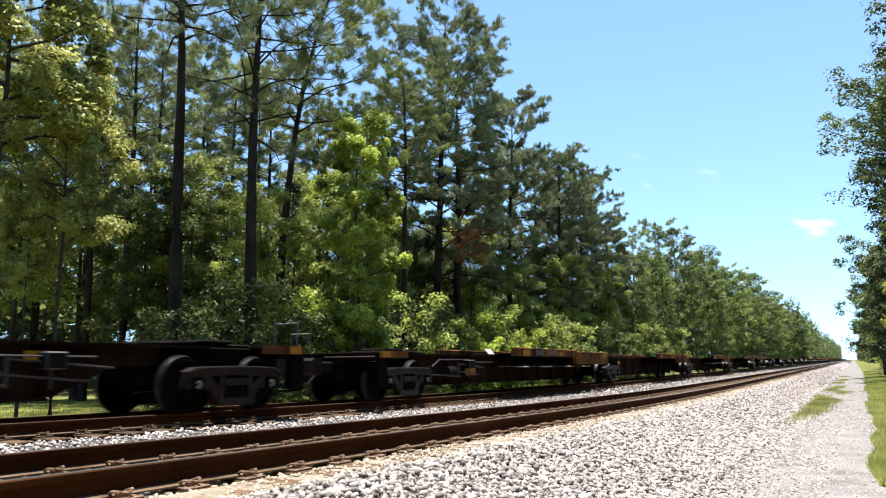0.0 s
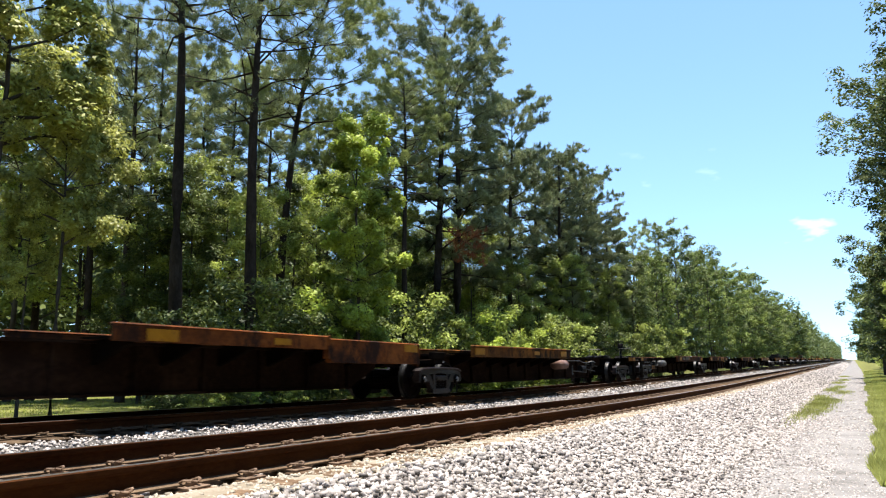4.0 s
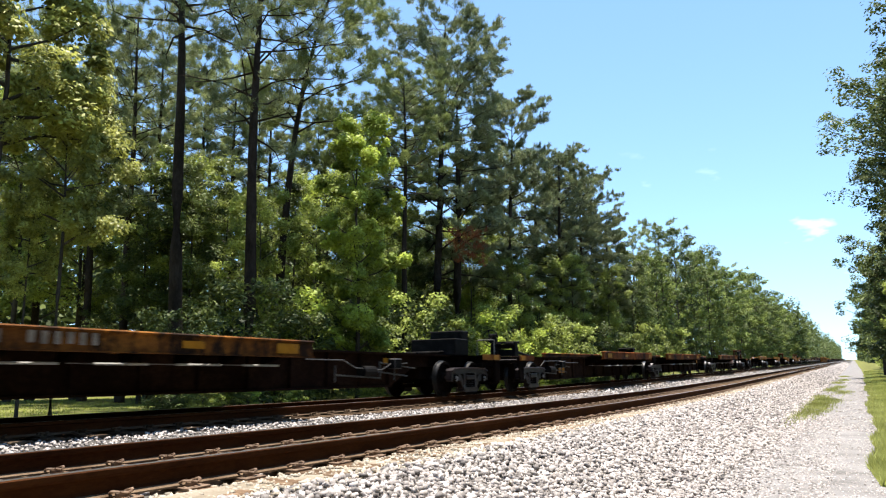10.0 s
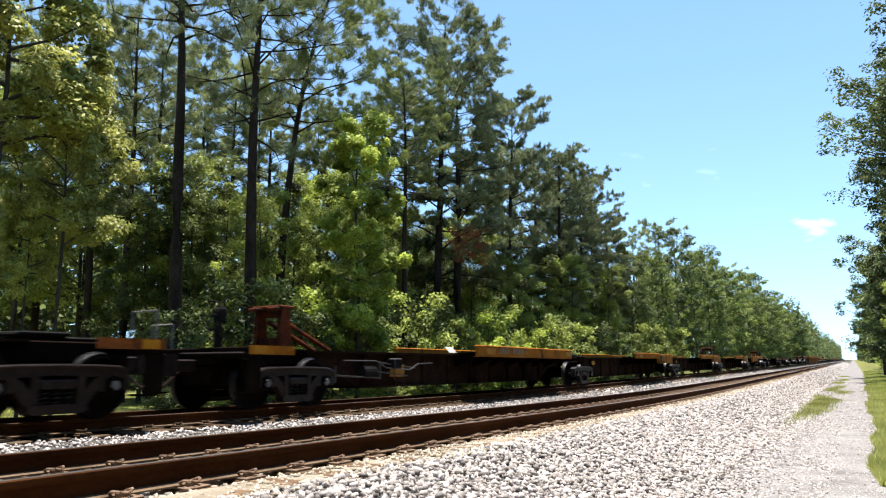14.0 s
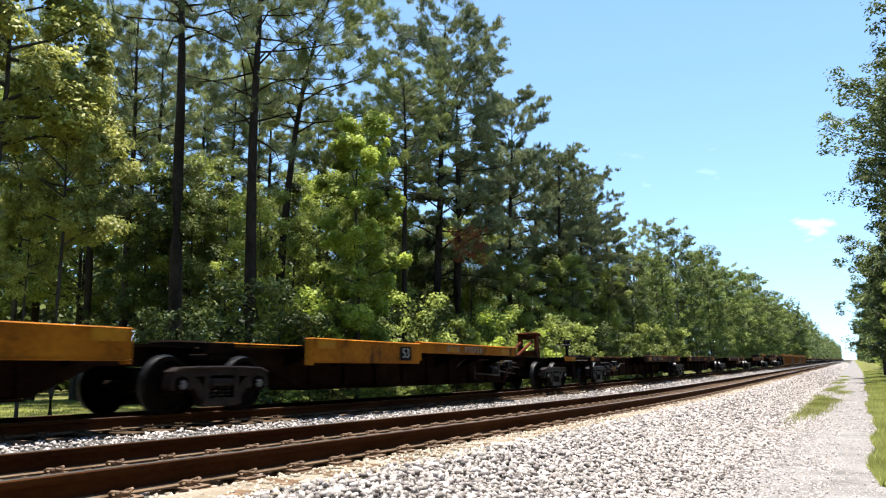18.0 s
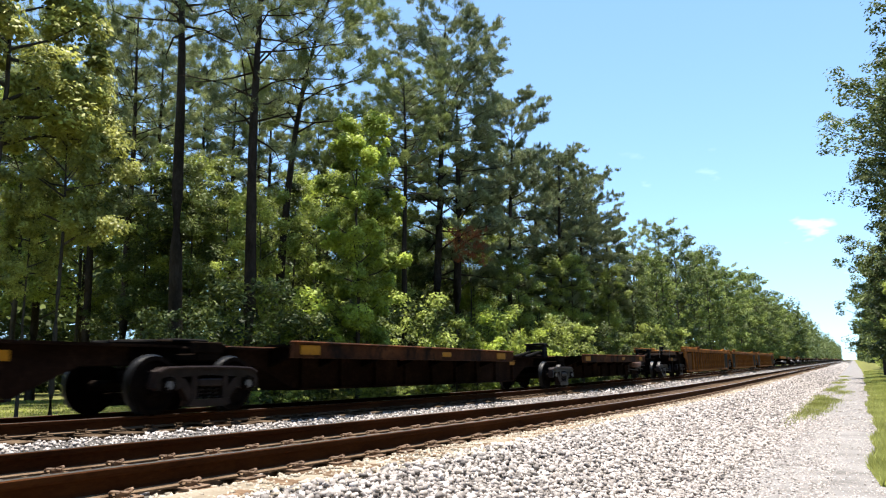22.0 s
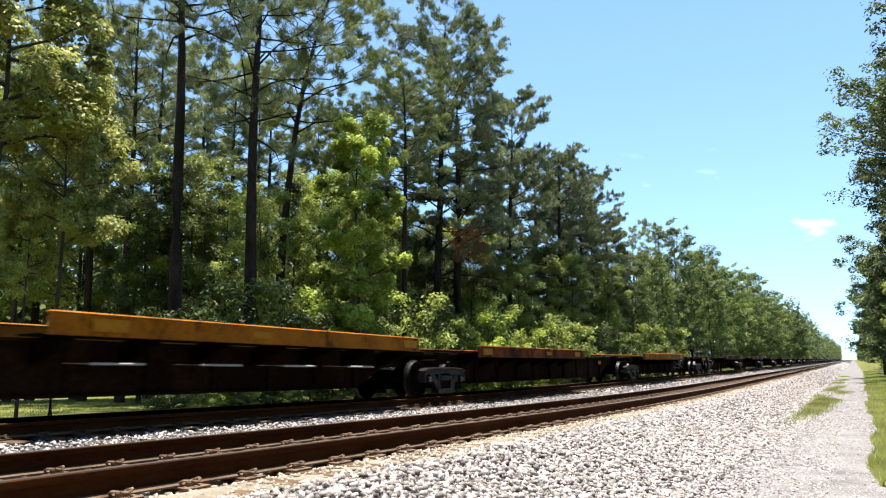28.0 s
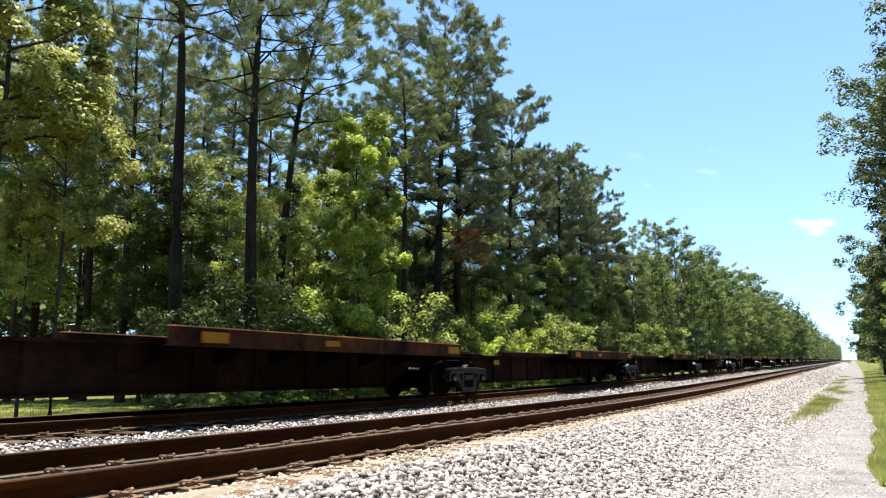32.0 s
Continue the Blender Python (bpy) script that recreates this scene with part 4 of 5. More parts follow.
def bolster_mesh():
    bm = bmesh.new()
    prism(bm, [(-0.2, 0.44), (-0.2, 0.6), (-0.14, 0.68), (0.14, 0.68), (0.2, 0.6), (0.2, 0.44)], -0.98, 0.98)
    rod(bm, (0, 0, 0.66), (0, 0, 0.76), 0.2, sides=14)
    for s in (-1, 1):
        box(bm, -0.9, 0.9, s * 0.42 - 0.05, s * 0.42 + 0.05, 0.33, 0.45, 0.01)
        for e in (-1, 1):
            box(bm, e * 0.1, e * 0.62, s * 0.30, s * 0.62, 0.22, 0.32, 0.01) if e * s > 0 else None
            box(bm, e * 0.68, e * 0.84, s * 0.40 - 0.04, s * 0.40 + 0.06, 0.3, 0.62, 0.01)
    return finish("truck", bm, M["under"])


def truck(unit, y):
    t = part("truck", once("bolster", bolster_mesh), unit, "two-axle cast steel truck", (0, y, 0))
    for s in (-1, 1):
        part("side_frame", once("side_frame", side_frame_mesh), t, "grey cast steel side frame", (s * 1.03, 0, 0))
        part("bolster_end", once("saddle", saddle_mesh), t, "", (s * 1.03, 0, 0))
        for k in (-0.16, 0.0, 0.16):
            part("spring", once("spring", spring_mesh), t, "", (s * 1.03, k, 0))
    for s in (-1, 1):
        w = part("wheelset", once("wheelset", wheelset_mesh), t, "steel wheelset with bright treads", (0, s * 0.80, WR))
        WHEELS.append((w, unit, y))
    return t


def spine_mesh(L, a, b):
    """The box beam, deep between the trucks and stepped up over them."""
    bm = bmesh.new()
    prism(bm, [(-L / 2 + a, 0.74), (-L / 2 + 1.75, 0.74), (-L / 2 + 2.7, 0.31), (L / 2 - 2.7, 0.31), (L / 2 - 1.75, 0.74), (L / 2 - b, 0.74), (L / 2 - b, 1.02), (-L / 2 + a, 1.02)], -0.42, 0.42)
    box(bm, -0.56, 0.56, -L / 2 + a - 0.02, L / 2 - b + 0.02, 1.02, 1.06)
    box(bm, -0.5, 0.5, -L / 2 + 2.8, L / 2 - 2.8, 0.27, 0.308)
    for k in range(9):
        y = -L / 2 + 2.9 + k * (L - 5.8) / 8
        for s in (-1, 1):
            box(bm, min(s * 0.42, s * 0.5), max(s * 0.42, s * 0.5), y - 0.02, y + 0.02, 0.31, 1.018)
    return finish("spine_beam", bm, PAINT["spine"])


def sill_pieces(y0, y1, step):
    """Side sill of the trailer deck as boxes: web, rounded flanges, stiffeners; the stepped kind has a deeper box towards its truck end."""
    if step:
        ym = y1 - (y1 - y0) * 0.41
        return [("side_sill", (-0.05, 0.05, y0, ym, 1.03, 1.26, 0.008)),
                ("flange", (-0.09, 0.062, y0, ym, 1.235, 1.285, 0.02)),
                ("deep_sill", (-0.06, 0.07, ym + 0.003, y1, 0.80, 1.215, 0.012)),
                ("flange", (-0.09, 0.082, ym + 0.003, y1, 1.195, 1.24, 0.018)),
                ("flange", (-0.05, 0.09, ym + 0.003, y1, 0.785, 0.81, 0.006)),
                ("stiffener", (-0.07, 0.078, y1 - 0.07, y1 + 0.02, 0.74, 1.23, 0.01)),
                ("stiffener", (-0.07, 0.075, ym - 0.06, ym, 0.86, 1.29, 0.006))]
    ym = y0 + (y1 - y0) * 0.62
    return [("side_sill", (-0.05, 0.05, y0, y1, 0.99, 1.26, 0.010)),
            ("flange", (-0.09, 0.064, y0, y1, 1.24, 1.29, 0.02)),
            ("flange", (-0.09, 0.058, y0, y1, 0.985, 1.003, 0.004)),
            ("stiffener", (-0.05, 0.066, ym - 0.03, ym + 0.03, 0.97, 1.292, 0.004))]


def box_mesh(name, sizes, material):
    bm = bmesh.new()
    box(bm, *sizes)
    return finish(name, bm, material)


def deck_mesh(y0, y1):
    """Tread plates either side of the beam, with hand slots along the outer edge."""
    bm = bmesh.new()
    for s in (-1, 1):
        box(bm, min(s * 0.57, s * 1.06), max(s * 0.57, s * 1.06), y0 + 0.02, y1 - 0.02, 1.075, 1.10)
        y, k = y0 + 0.02, 0
        while y < y1 - 0.3:
            e = min(y1 - 0.02, y + (0.85 if k % 2 else 1.15))
            box(bm, min(s * 1.063, s * 1.21), max(s * 1.063, s * 1.21), y, e, 1.075, 1.10)
            y, k = e + (0.42 if k % 3 else 0.22), k + 1
    k = 0
    while y0 + 0.4 + k * 0.45 < y1:
        y = y0 + 0.4 + k * 0.45
        for s in (-1, 1):
            box(bm, min(s * 0.6, s * 1.05), max(s * 0.6, s * 1.05), y - 0.012, y + 0.012, 1.10, 1.115)
        k += 1
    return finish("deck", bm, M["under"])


def sun_dash_mesh():
    """A length of pipe slung under the deck's edge on two brackets from the beam, pale to paint a sunlit dash."""
    bm = bmesh.new()
    rod(bm, (1.12, 0, 0.72), (1.12, 0.85, 0.72), 0.02, sides=6)
    for y in (0.05, 0.8):
        rod(bm, (1.12, y, 0.72), (0.44, y, 0.74), 0.007, sides=4)
    return finish("conduit", bm, M["conduit"])


def rigging_mesh():
    """Brake cylinder, levers and rods hung beside the beam's end."""
    bm = bmesh.new()
    rod(bm, (0.56, 0.1, 0.62), (0.56, 0.55, 0.62), 0.13, sides=12, mat=1)
    rod(bm, (0.56, 0.55, 0.62), (0.56, 0.68, 0.62), 0.05, sides=8)
    rod(bm, (0.60, 0.68, 0.62), (0.60, 1.9, 0.52), 0.018, sides=5)
    rod(bm, (0.60, 0.75, 0.45), (0.60, 0.75, 0.85), 0.025, sides=5)
    rod(bm, (0.60, 0.75, 0.82), (0.58, 2.3, 0.70), 0.016, sides=5)
    rod(bm, (0.62, -0.9, 0.55), (0.62, 0.75, 0.48), 0.018, sides=5)
    rod(bm, (0.62, -0.9, 0.40), (0.62, -0.9, 0.75), 0.022, sides=5)
    box(bm, 0.5, 0.72, 1.2, 1.5, 0.68, 0.92, 0.02, 1)
    rod(bm, (0.60, 1.35, 0.68), (0.60, 1.35, 0.42), 0.016, sides=5)
    return finish("brake_rigging", bm, M["pipe"], M["black"])


def bearer_mesh():
    """One tapered bracket from the beam out to the side sill, towards +x."""
    bm = bmesh.new()
    v = [(0.43, 0.72), (0.43, 1.07), (1.21, 1.07), (1.21, 1.0)]
    a = [bm.verts.new((x, -0.05, z)) for x, z in v]
    b = [bm.verts.new((x, 0.05, z)) for x, z in v]
    bm.faces.new(a), bm.faces.new(b[::-1])
    for i in range(4):
        bm.faces.new((a[i], b[i], b[(i + 1) % 4], a[(i + 1) % 4]))
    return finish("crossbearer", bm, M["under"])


def plate(w, hgt, material):
    bm = bmesh.new()
    box(bm, 0, 0.006, -w / 2, w / 2, -hgt / 2, hgt / 2)
    return finish("plate", bm, material)


def tank_mesh(material):
    bm = bmesh.new()
    prof = [(-0.60, 0.03), (-0.585, 0.10), (-0.52, 0.165), (0.52, 0.165), (0.585, 0.10), (0.60, 0.03)]
    rings = [[bm.verts.new((r * math.cos(a * math.pi / 8), y, r * math.sin(a * math.pi / 8))) for a in range(16)] for y, r in prof]
    for a, b in zip(rings, rings[1:]):
        for i in range(16):
            bm.faces.new((a[i], a[(i + 1) % 16], b[(i + 1) % 16], b[i]))
    bm.faces.new(rings[0]), bm.faces.new(rings[-1])
    me = finish("reservoir", bm, material, smooth=True)
    return me


def hose_mesh(L, kind):
    """Brake pipe along the beam with its bends."""
    bm = bmesh.new()
    if kind == 0:
        pts = [(0.60, -L / 2 + 2.0, 0.86), (0.60, -L / 2 + 3.2, 0.86), (0.62, -L / 2 + 3.6, 0.70), (0.62, -L / 2 + 4.6, 0.66), (0.60, -L / 2 + 5.0, 0.80), (0.60, -L / 2 + 5.7, 0.82)]
    else:
        pts = [(0.60, -L / 2 + 1.9, 0.74), (0.60, -L / 2 + 2.3, 0.92), (0.60, -L / 2 + 3.9, 0.93), (0.60, -L / 2 + 4.2, 0.86), (0.60, -L / 2 + 5.8, 0.86)]
    for p, q in zip(pts, pts[1:]):
        rod(bm, p, q, 0.015, sides=6)
    return finish("brake_pipe", bm, M["pipe"])


def hitch_mesh(raised, material):
    """Trailer hitch: a fifth-wheel head on a stand with its diagonal brace, or folded down."""
    bm = bmesh.new()
    top = 1.85 if material is M["orange"] else 1.5
    if raised:
        prism(bm, [(-0.16, 1.06), (-0.08, top), (0.14, top), (0.18, 1.06)], -0.36, -0.26)
        prism(bm, [(-0.16, 1.06), (-0.08, top), (0.14, top), (0.18, 1.06)], 0.26, 0.36)
        box(bm, -0.26, 0.26, -0.04, 0.08, 1.10, 1.30, 0.01)
        box(bm, -0.26, 0.26, -0.02, 0.06, top - 0.16, top - 0.02, 0.01)
        box(bm, -0.38, 0.38, -0.22, 0.2, top, top + 0.07, 0.02)
        box(bm, -0.38, -0.10, 0.2, 0.32, top - 0.05, top + 0.03, 0.02)
        box(bm, 0.10, 0.38, 0.2, 0.32, top - 0.05, top + 0.03, 0.02)
        for s in (-0.2, 0.2):
            rod(bm, (s, -1.5, 1.08), (s, -0.1, top - 0.23), 0.05, sides=8)
    else:
        box(bm, -0.38, 0.38, -0.40, 0.30, 1.12, 1.18, 0.02)
        box(bm, -0.30, 0.30, -0.3, 0.8, 1.062, 1.118, 0.02)
        for s in (-0.2, 0.2):
            rod(bm, (s, -1.5, 1.09), (s, -0.35, 1.14), 0.035, sides=8)
    return finish("hitch", bm, material)


def joint_mesh():
    """The articulated connection with its housing over a shared truck."""
    bm = bmesh.new()
    box(bm, -0.46, 0.46, -1.0, 1.0, 0.78, 1.05, 0.03)
    box(bm, -0.30, 0.30, -0.35, 0.35, 1.05, 1.16, 0.03)
    for s in (-1, 1):
        box(bm, min(s * 0.46, s * 1.05), max(s * 0.46, s * 1.05), -0.22, 0.22, 0.80, 0.92, 0.02)
        box(bm, s * 1.0 - 0.06, s * 1.0 + 0.06, -0.30, 0.30, 0.92, 1.10, 0.015)
    return finish("articulated_joint", bm, M["under"])


def end_mesh():
    """End platform beyond the last truck: sill, crossover step, striker; lengthwise outwards to +y."""
    bm = bmesh.new()
    box(bm, -0.45, 0.45, -1.0, 1.45, 0.76, 1.05, 0.02)
    box(bm, -1.3, 1.3, 1.15, 1.45, 0.86, 1.06, 0.02)
    box(bm, -0.34, 0.34, -1.3, 1.40, 0.44, 0.757, 0.02)
    box(bm, -0.95, 0.95, 1.0, 1.12, 0.40, 0.857, 0.02)
    box(bm, -1.28, 1.28, 0.95, 1.15, 1.03, 1.06)
    for s in (-1, 1):
        box(bm, s * 1.27 - 0.03, s * 1.27 + 0.03, 1.16, 1.44, 0.30, 0.86)
        box(bm, s * 1.12 - 0.16, s * 1.12 + 0.16, 1.12, 1.40, 0.28, 0.31)
    return finish("end_platform", bm, M["under"])


def coupler_mesh():
    bm = bmesh.new()
    box(bm, -0.08, 0.08, 1.45, 1.95, 0.66, 0.86, 0.02)
    prism(bm, [(1.92, 0.58), (1.92, 0.94), (2.18, 0.94), (2.26, 0.88), (2.26, 0.64), (2.18, 0.58)], -0.17, 0.12)
    rod(bm, (0.25, 1.45, 0.72), (0.30, 1.85, 0.38), 0.025, sides=6)
    rod(bm, (0.30, 1.85, 0.38), (0.12, 2.2, 0.44), 0.025, sides=6)
    rod(bm, (-1.2, 1.47, 0.95), (-0.2, 1.9, 0.95), 0.018, sides=5)
    return finish("coupler", bm, M["cast"])


def brake_stand_mesh():
    """Hand brake: a slim post, the gear housing, the spoked wheel and its chain."""
    bm = bmesh.new()
    box(bm, -0.05, 0.05, -0.05, 0.05, 1.06, 1.72, 0.01)
    box(bm, -0.12, 0.12, -0.10, 0.04, 1.50, 1.76, 0.03)
    rod(bm, (0, 0.02, 1.62), (0, 0.14, 1.62), 0.03, sides=8)
    for k in range(14):
        a, b = k * math.pi / 7, (k + 1) * math.pi / 7
        rod(bm, (0.25 * math.cos(a), 0.14, 1.62 + 0.25 * math.sin(a)), (0.25 * math.cos(b), 0.14, 1.62 + 0.25 * math.sin(b)), 0.016, sides=5)
        if k % 3 == 0:
            rod(bm, (0, 0.12, 1.62), (0.25 * math.cos(a), 0.14, 1.62 + 0.25 * math.sin(a)), 0.012, sides=4)
    rod(bm, (0.03, -0.03, 1.5), (0.03, -0.03, 1.06), 0.014, sides=5)
    return finish("brake_stand", bm, M["black"])


def grab_mesh():
    bm = bmesh.new()
    for s in (0.62, 1.16):
        rod(bm, (s, 0.2, 1.06), (s, 0.2, 1.5), 0.014, sides=5)
    rod(bm, (0.62, 0.2, 1.5), (1.16, 0.2, 1.5), 0.014, sides=5)
    return finish("grab_rail", bm, M["grab"])


def end_box_mesh():
    bm = bmesh.new()
    box(bm, -0.7, 0.7, -0.55, 0.15, 1.06, 1.50, 0.02)
    box(bm, -0.5, 0.5, 0.15, 0.6, 1.06, 1.75, 0.02)
    return finish("equipment_box", bm, M["black"])


def bars_mesh():
    """Worn stencilled lettering, told only as strokes of its size."""
    bm = bmesh.new()
    for k, y in enumerate((0, 0.17, 0.34, 0.51, 0.92, 1.09, 1.26, 1.43, 1.60, 1.77)):
        box(bm, 0, 0.004, y, y + 0.085, -0.08 + 0.012 * (k % 3 == 1), 0.08)
    return finish("lettering", bm, M["letter"])


def small_bars_mesh():
    bm = bmesh.new()
    for k in range(4):
        box(bm, 0, 0.004, k * 0.11, k * 0.11 + 0.035, -0.09, 0.09)
    return finish("lettering", bm, M["letter"])


def emblem_mesh():
    """A yellow panel with a few red bars on it."""
    bm = bmesh.new()
    box(bm, 0, 0.004, -0.65, 0.65, -0.11, 0.11)
    for k in range(3):
        box(bm, 0.002, 0.007, -0.3 + k * 0.22, -0.18 + k * 0.22, -0.07, 0.07, 0, 1)
    return finish("emblem", bm, M["plate_yellow"], M["orange"])


def digits_mesh():
    cu = bpy.data.curves.new("number", "FONT")
    cu.body, cu.size, cu.extrude = "53", 0.30, 0.003
    cu.align_x, cu.align_y = "CENTER", "CENTER"
    ob = new("number", cu)
    me = bpy.data.meshes.new_from_object(ob.evaluated_get(bpy.context.evaluated_depsgraph_get()))
    bpy.data.objects.remove(ob)
    me.materials.clear()
    me.materials.append(M["plate_white"])
    return me


def dark_digits():
    me = once("digits", digits_mesh).copy()
    me.materials[0] = M["black"]
    return me


WHEELS, UNITS = [], []
COLOUR_WORDS = {"dull": "dull ochre", "yellow": "dirty yellow", "rust": "rust-orange", "dark": "dark brown"}


def spine_unit(y0, y1, spine_first, paint, first, last, extra, gaps):
    """One platform of an articulated spine car; its foot lies on the rail top, midway between its trucks."""
    L = round(y1 - y0, 2)
    u = tagged(new("spine_car"), "empty " + COLOUR_WORDS[paint] + " intermodal spine car platform on the far track", "rail car", "cars of the freight train")
    f = 1 if spine_first else -1      # local +y is the deck end
    lead, trail = -f, f               # which local end leads
    if first:
        truck(u, lead * L / 2)
    truck(u, trail * L / 2)
    free = {lead: first, trail: last}
    part("spine_beam", once(("spine", L), lambda: spine_mesh(L, 0.1, 0.1)), u, "brown steel box beam")
    d0, d1 = -L / 2 + gaps[0] - (3.15 if "full" in extra else 2.2 if "wide" in extra else 1.75 if "early" in extra else 1.25 if "high" in extra else 0.8 if "near" in extra else 0), L / 2 - (0.8 if "long" in extra else gaps[1] - 0.3 if "tail" in extra else gaps[1])
    step = "step" in extra
    drop = gaps[2] if len(gaps) > 2 else 0.09 if "high" in extra else 0.0     # some decks ride lower
    for s in (-1, 1):
        sill = None
        for name, sizes in sill_pieces(d0, d1, step):
            me = once(("sill", name, sizes, paint), lambda: box_mesh(name, sizes, PAINT[paint]))
            if sill is None:
                sill = part(name, me, u, COLOUR_WORDS[paint] + " deck side sill", (1.27 * s, 0, drop))
            else:
                part(name, me, sill)
    part("deck", once(("deck", L, d0, d1), lambda: deck_mesh(d0, d1)), u)
    for k in range(7):
        for s in (0, 1):
            part("crossbearer", once("bearer", bearer_mesh), u, "", (0, d0 + 0.35 + k * (d1 - d0 - 0.7) / 6, 0), (0, 0, math.pi * s))
    near = f                           # local x side that faces the road
    rot = (0, 0, 0) if f > 0 else (0, 0, math.pi)
    sx = 1.27 * near + 0.062 * near
    for t, w, hh, m in ((0.06, 0.55, 0.17, "plate_yellow"), (0.60 if "emblem" in extra else 0.42, 0.42, 0.11, "plate_yellow"), (0.955, 0.55, 0.17, "plate_yellow")):
        part("reflector", once(("plate", w, m), lambda: plate(w, hh, M[m])), u, "yellow reflective plate", (sx + (0.012 * near if step else 0), near * 0 + d0 + (d1 - d0) * t + 0.3 * (t < 0.1), 1.13 + drop), rot)
    if first:
        part("reflector", once(("plate", "beam"), lambda: plate(0.6, 0.28, M["plate_yellow"])), u, "yellow reflective plate", (0.51 * near, -L / 2 + 4.2, 0.64), rot)
    else:
        part("reflector", once(("plate", "small"), lambda: plate(0.36, 0.14, M["plate_yellow"])), u, "small yellow reflective plate", (0.51 * near, -L / 2 + 3.0, 0.86), rot)
    if "code" in extra:
        part("lettering", once("bars", bars_mesh), u, "worn white lettering bars", (sx + 0.002 * near, d0 + (d1 - d0) * 0.18 if f > 0 else d0 + (d1 - d0) * (0.94 if "forward" in extra else 0.45), 1.15 + drop), rot)
    if "emblem" in extra:
        part("emblem", once("emblem", emblem_mesh), u, "yellow panel with worn red bars", (sx, d0 + (d1 - d0) * 0.33, 1.13 + drop), rot)
    if step and paint == "yellow":
        ny = d1 - 0.45 if "endnum" in extra else d1 - (d1 - d0) * 0.41 + 0.62
        part("number", once("digits", digits_mesh), u, "white number 53", (sx + 0.022 * near, ny, 1.0), (math.pi / 2, 0, math.pi / 2 * near))
        part("number_plate_back", once(("plate", 0.55, "black"), lambda: plate(0.46, 0.30, M["black"])), u, "", (sx + 0.010 * near, ny, 1.0), rot)
    if "tank" in extra or "greytank" in extra:
        part("reservoir", once("tank" if "tank" in extra else "greytank", lambda: tank_mesh(M["tank" if "tank" in extra else "tank_grey"])), u, "round-ended air reservoir", (near * 0.66, d0 - (0.65 if "tank" in extra else 1.15), 0.78))
    if first or last:
        part("brake_pipe", once(("hose", L, len(extra) % 2), lambda: hose_mesh(L, len(extra) % 2)), u, "bent brake pipe", (0, 0 if f > 0 else -L + 8.0, 0), rot)
    if "dash" in extra:
        # four spaced lengths imitate the broken line of sunlit patches
        for k in range(4):
            y = d0 + 0.7 + k * (d1 - d0 - 1.2) / 4
            part("conduit", once("conduit", sun_dash_mesh), u, "pale conduit length drawn as a sunlit dash", (0, y if f > 0 else y + 0.85, 0), rot)
    if first or last:
        part("brake_rigging", once("rigging", rigging_mesh), u, "worn steel brake rigging", (0, -L / 2 + (2.6 if f > 0 else 4.2), 0), rot)
    colour = "orange" if "orange" in extra else "black"
    up = "raised" in extra
    part("hitch", once(("hitch", up, colour), lambda: hitch_mesh(up, M[colour])), u, ("raised" if up else "folded") + " trailer hitch", (0, -L / 2 + (-0.3 if f < 0 else 0.5 if first else 1.05), 0), (0, 0, math.pi))
    if "trailhitch" in extra:
        part("hitch", once(("hitch", True, "black"), lambda: hitch_mesh(True, M["black"])), u, "raised black trailer hitch", (0, L / 2 - 1.4, 0))
    if "placard" in extra:
        part("placard", once(("plate", 0.4, "plate_white"), lambda: plate(0.4, 0.2, M["plate_white"])), u, "white placard holder", (near * 0.75, d0 - 0.5, 1.16), (0, -0.7 * near, rot[2]))
    for end in (lead, trail):
        r = (0, 0, 0) if end > 0 else (0, 0, math.pi)
        if free[end]:
            part("end_platform", once("end", end_mesh), u, "", (0, end * L / 2, 0), r)
            part("coupler", once("coupler", coupler_mesh), u, "cast coupler with hose", (0, end * L / 2, 0), r)
            if end == lead and y0 > 40:
                part("brake_stand", once("brake", brake_stand_mesh), u, "black hand brake stand", (0.3, end * (L / 2 + 1.2), 0), r)
            part("grab_rail", once("grab", grab_mesh), u, "pale grab rail", (0, end * (L / 2 + 1.2), 0), r)
            if "endbox" in extra:
                part("equipment_box", once("endbox", end_box_mesh), u, "black equipment box", (0, end * (L / 2 + 0.5), 0), r)
            part("end_plate", once(("end_plate", paint), lambda: plate(1.1, 0.15, PAINT[paint])), u, "worn painted end plate", (near * 1.305, end * (L / 2 + 0.9), 1.0), rot)
            part("reflector", once(("plate", 0.61, "plate_yellow"), lambda: plate(0.3, 0.13, M["plate_yellow"])), u, "yellow reflective plate", (near * 1.313, end * (L / 2 + 1.2), 1.0), rot)
    if not last:
        part("articulated_joint", once("joint", joint_mesh), u, "", (0, trail * L / 2, 0))
    UNITS.append((u, y0, y1, 0 if f > 0 else 180))
    return u


def well_mesh(L):
    """The well's side plate between the end wings."""
    bm = bmesh.new()
    a, b = -L / 2 + 0.84, L / 2 - 2.0
    box(bm, -0.02, 0.02, a, b, 0.30, 1.45)
    return finish("side_wall", bm, PAINT["well_rust"])


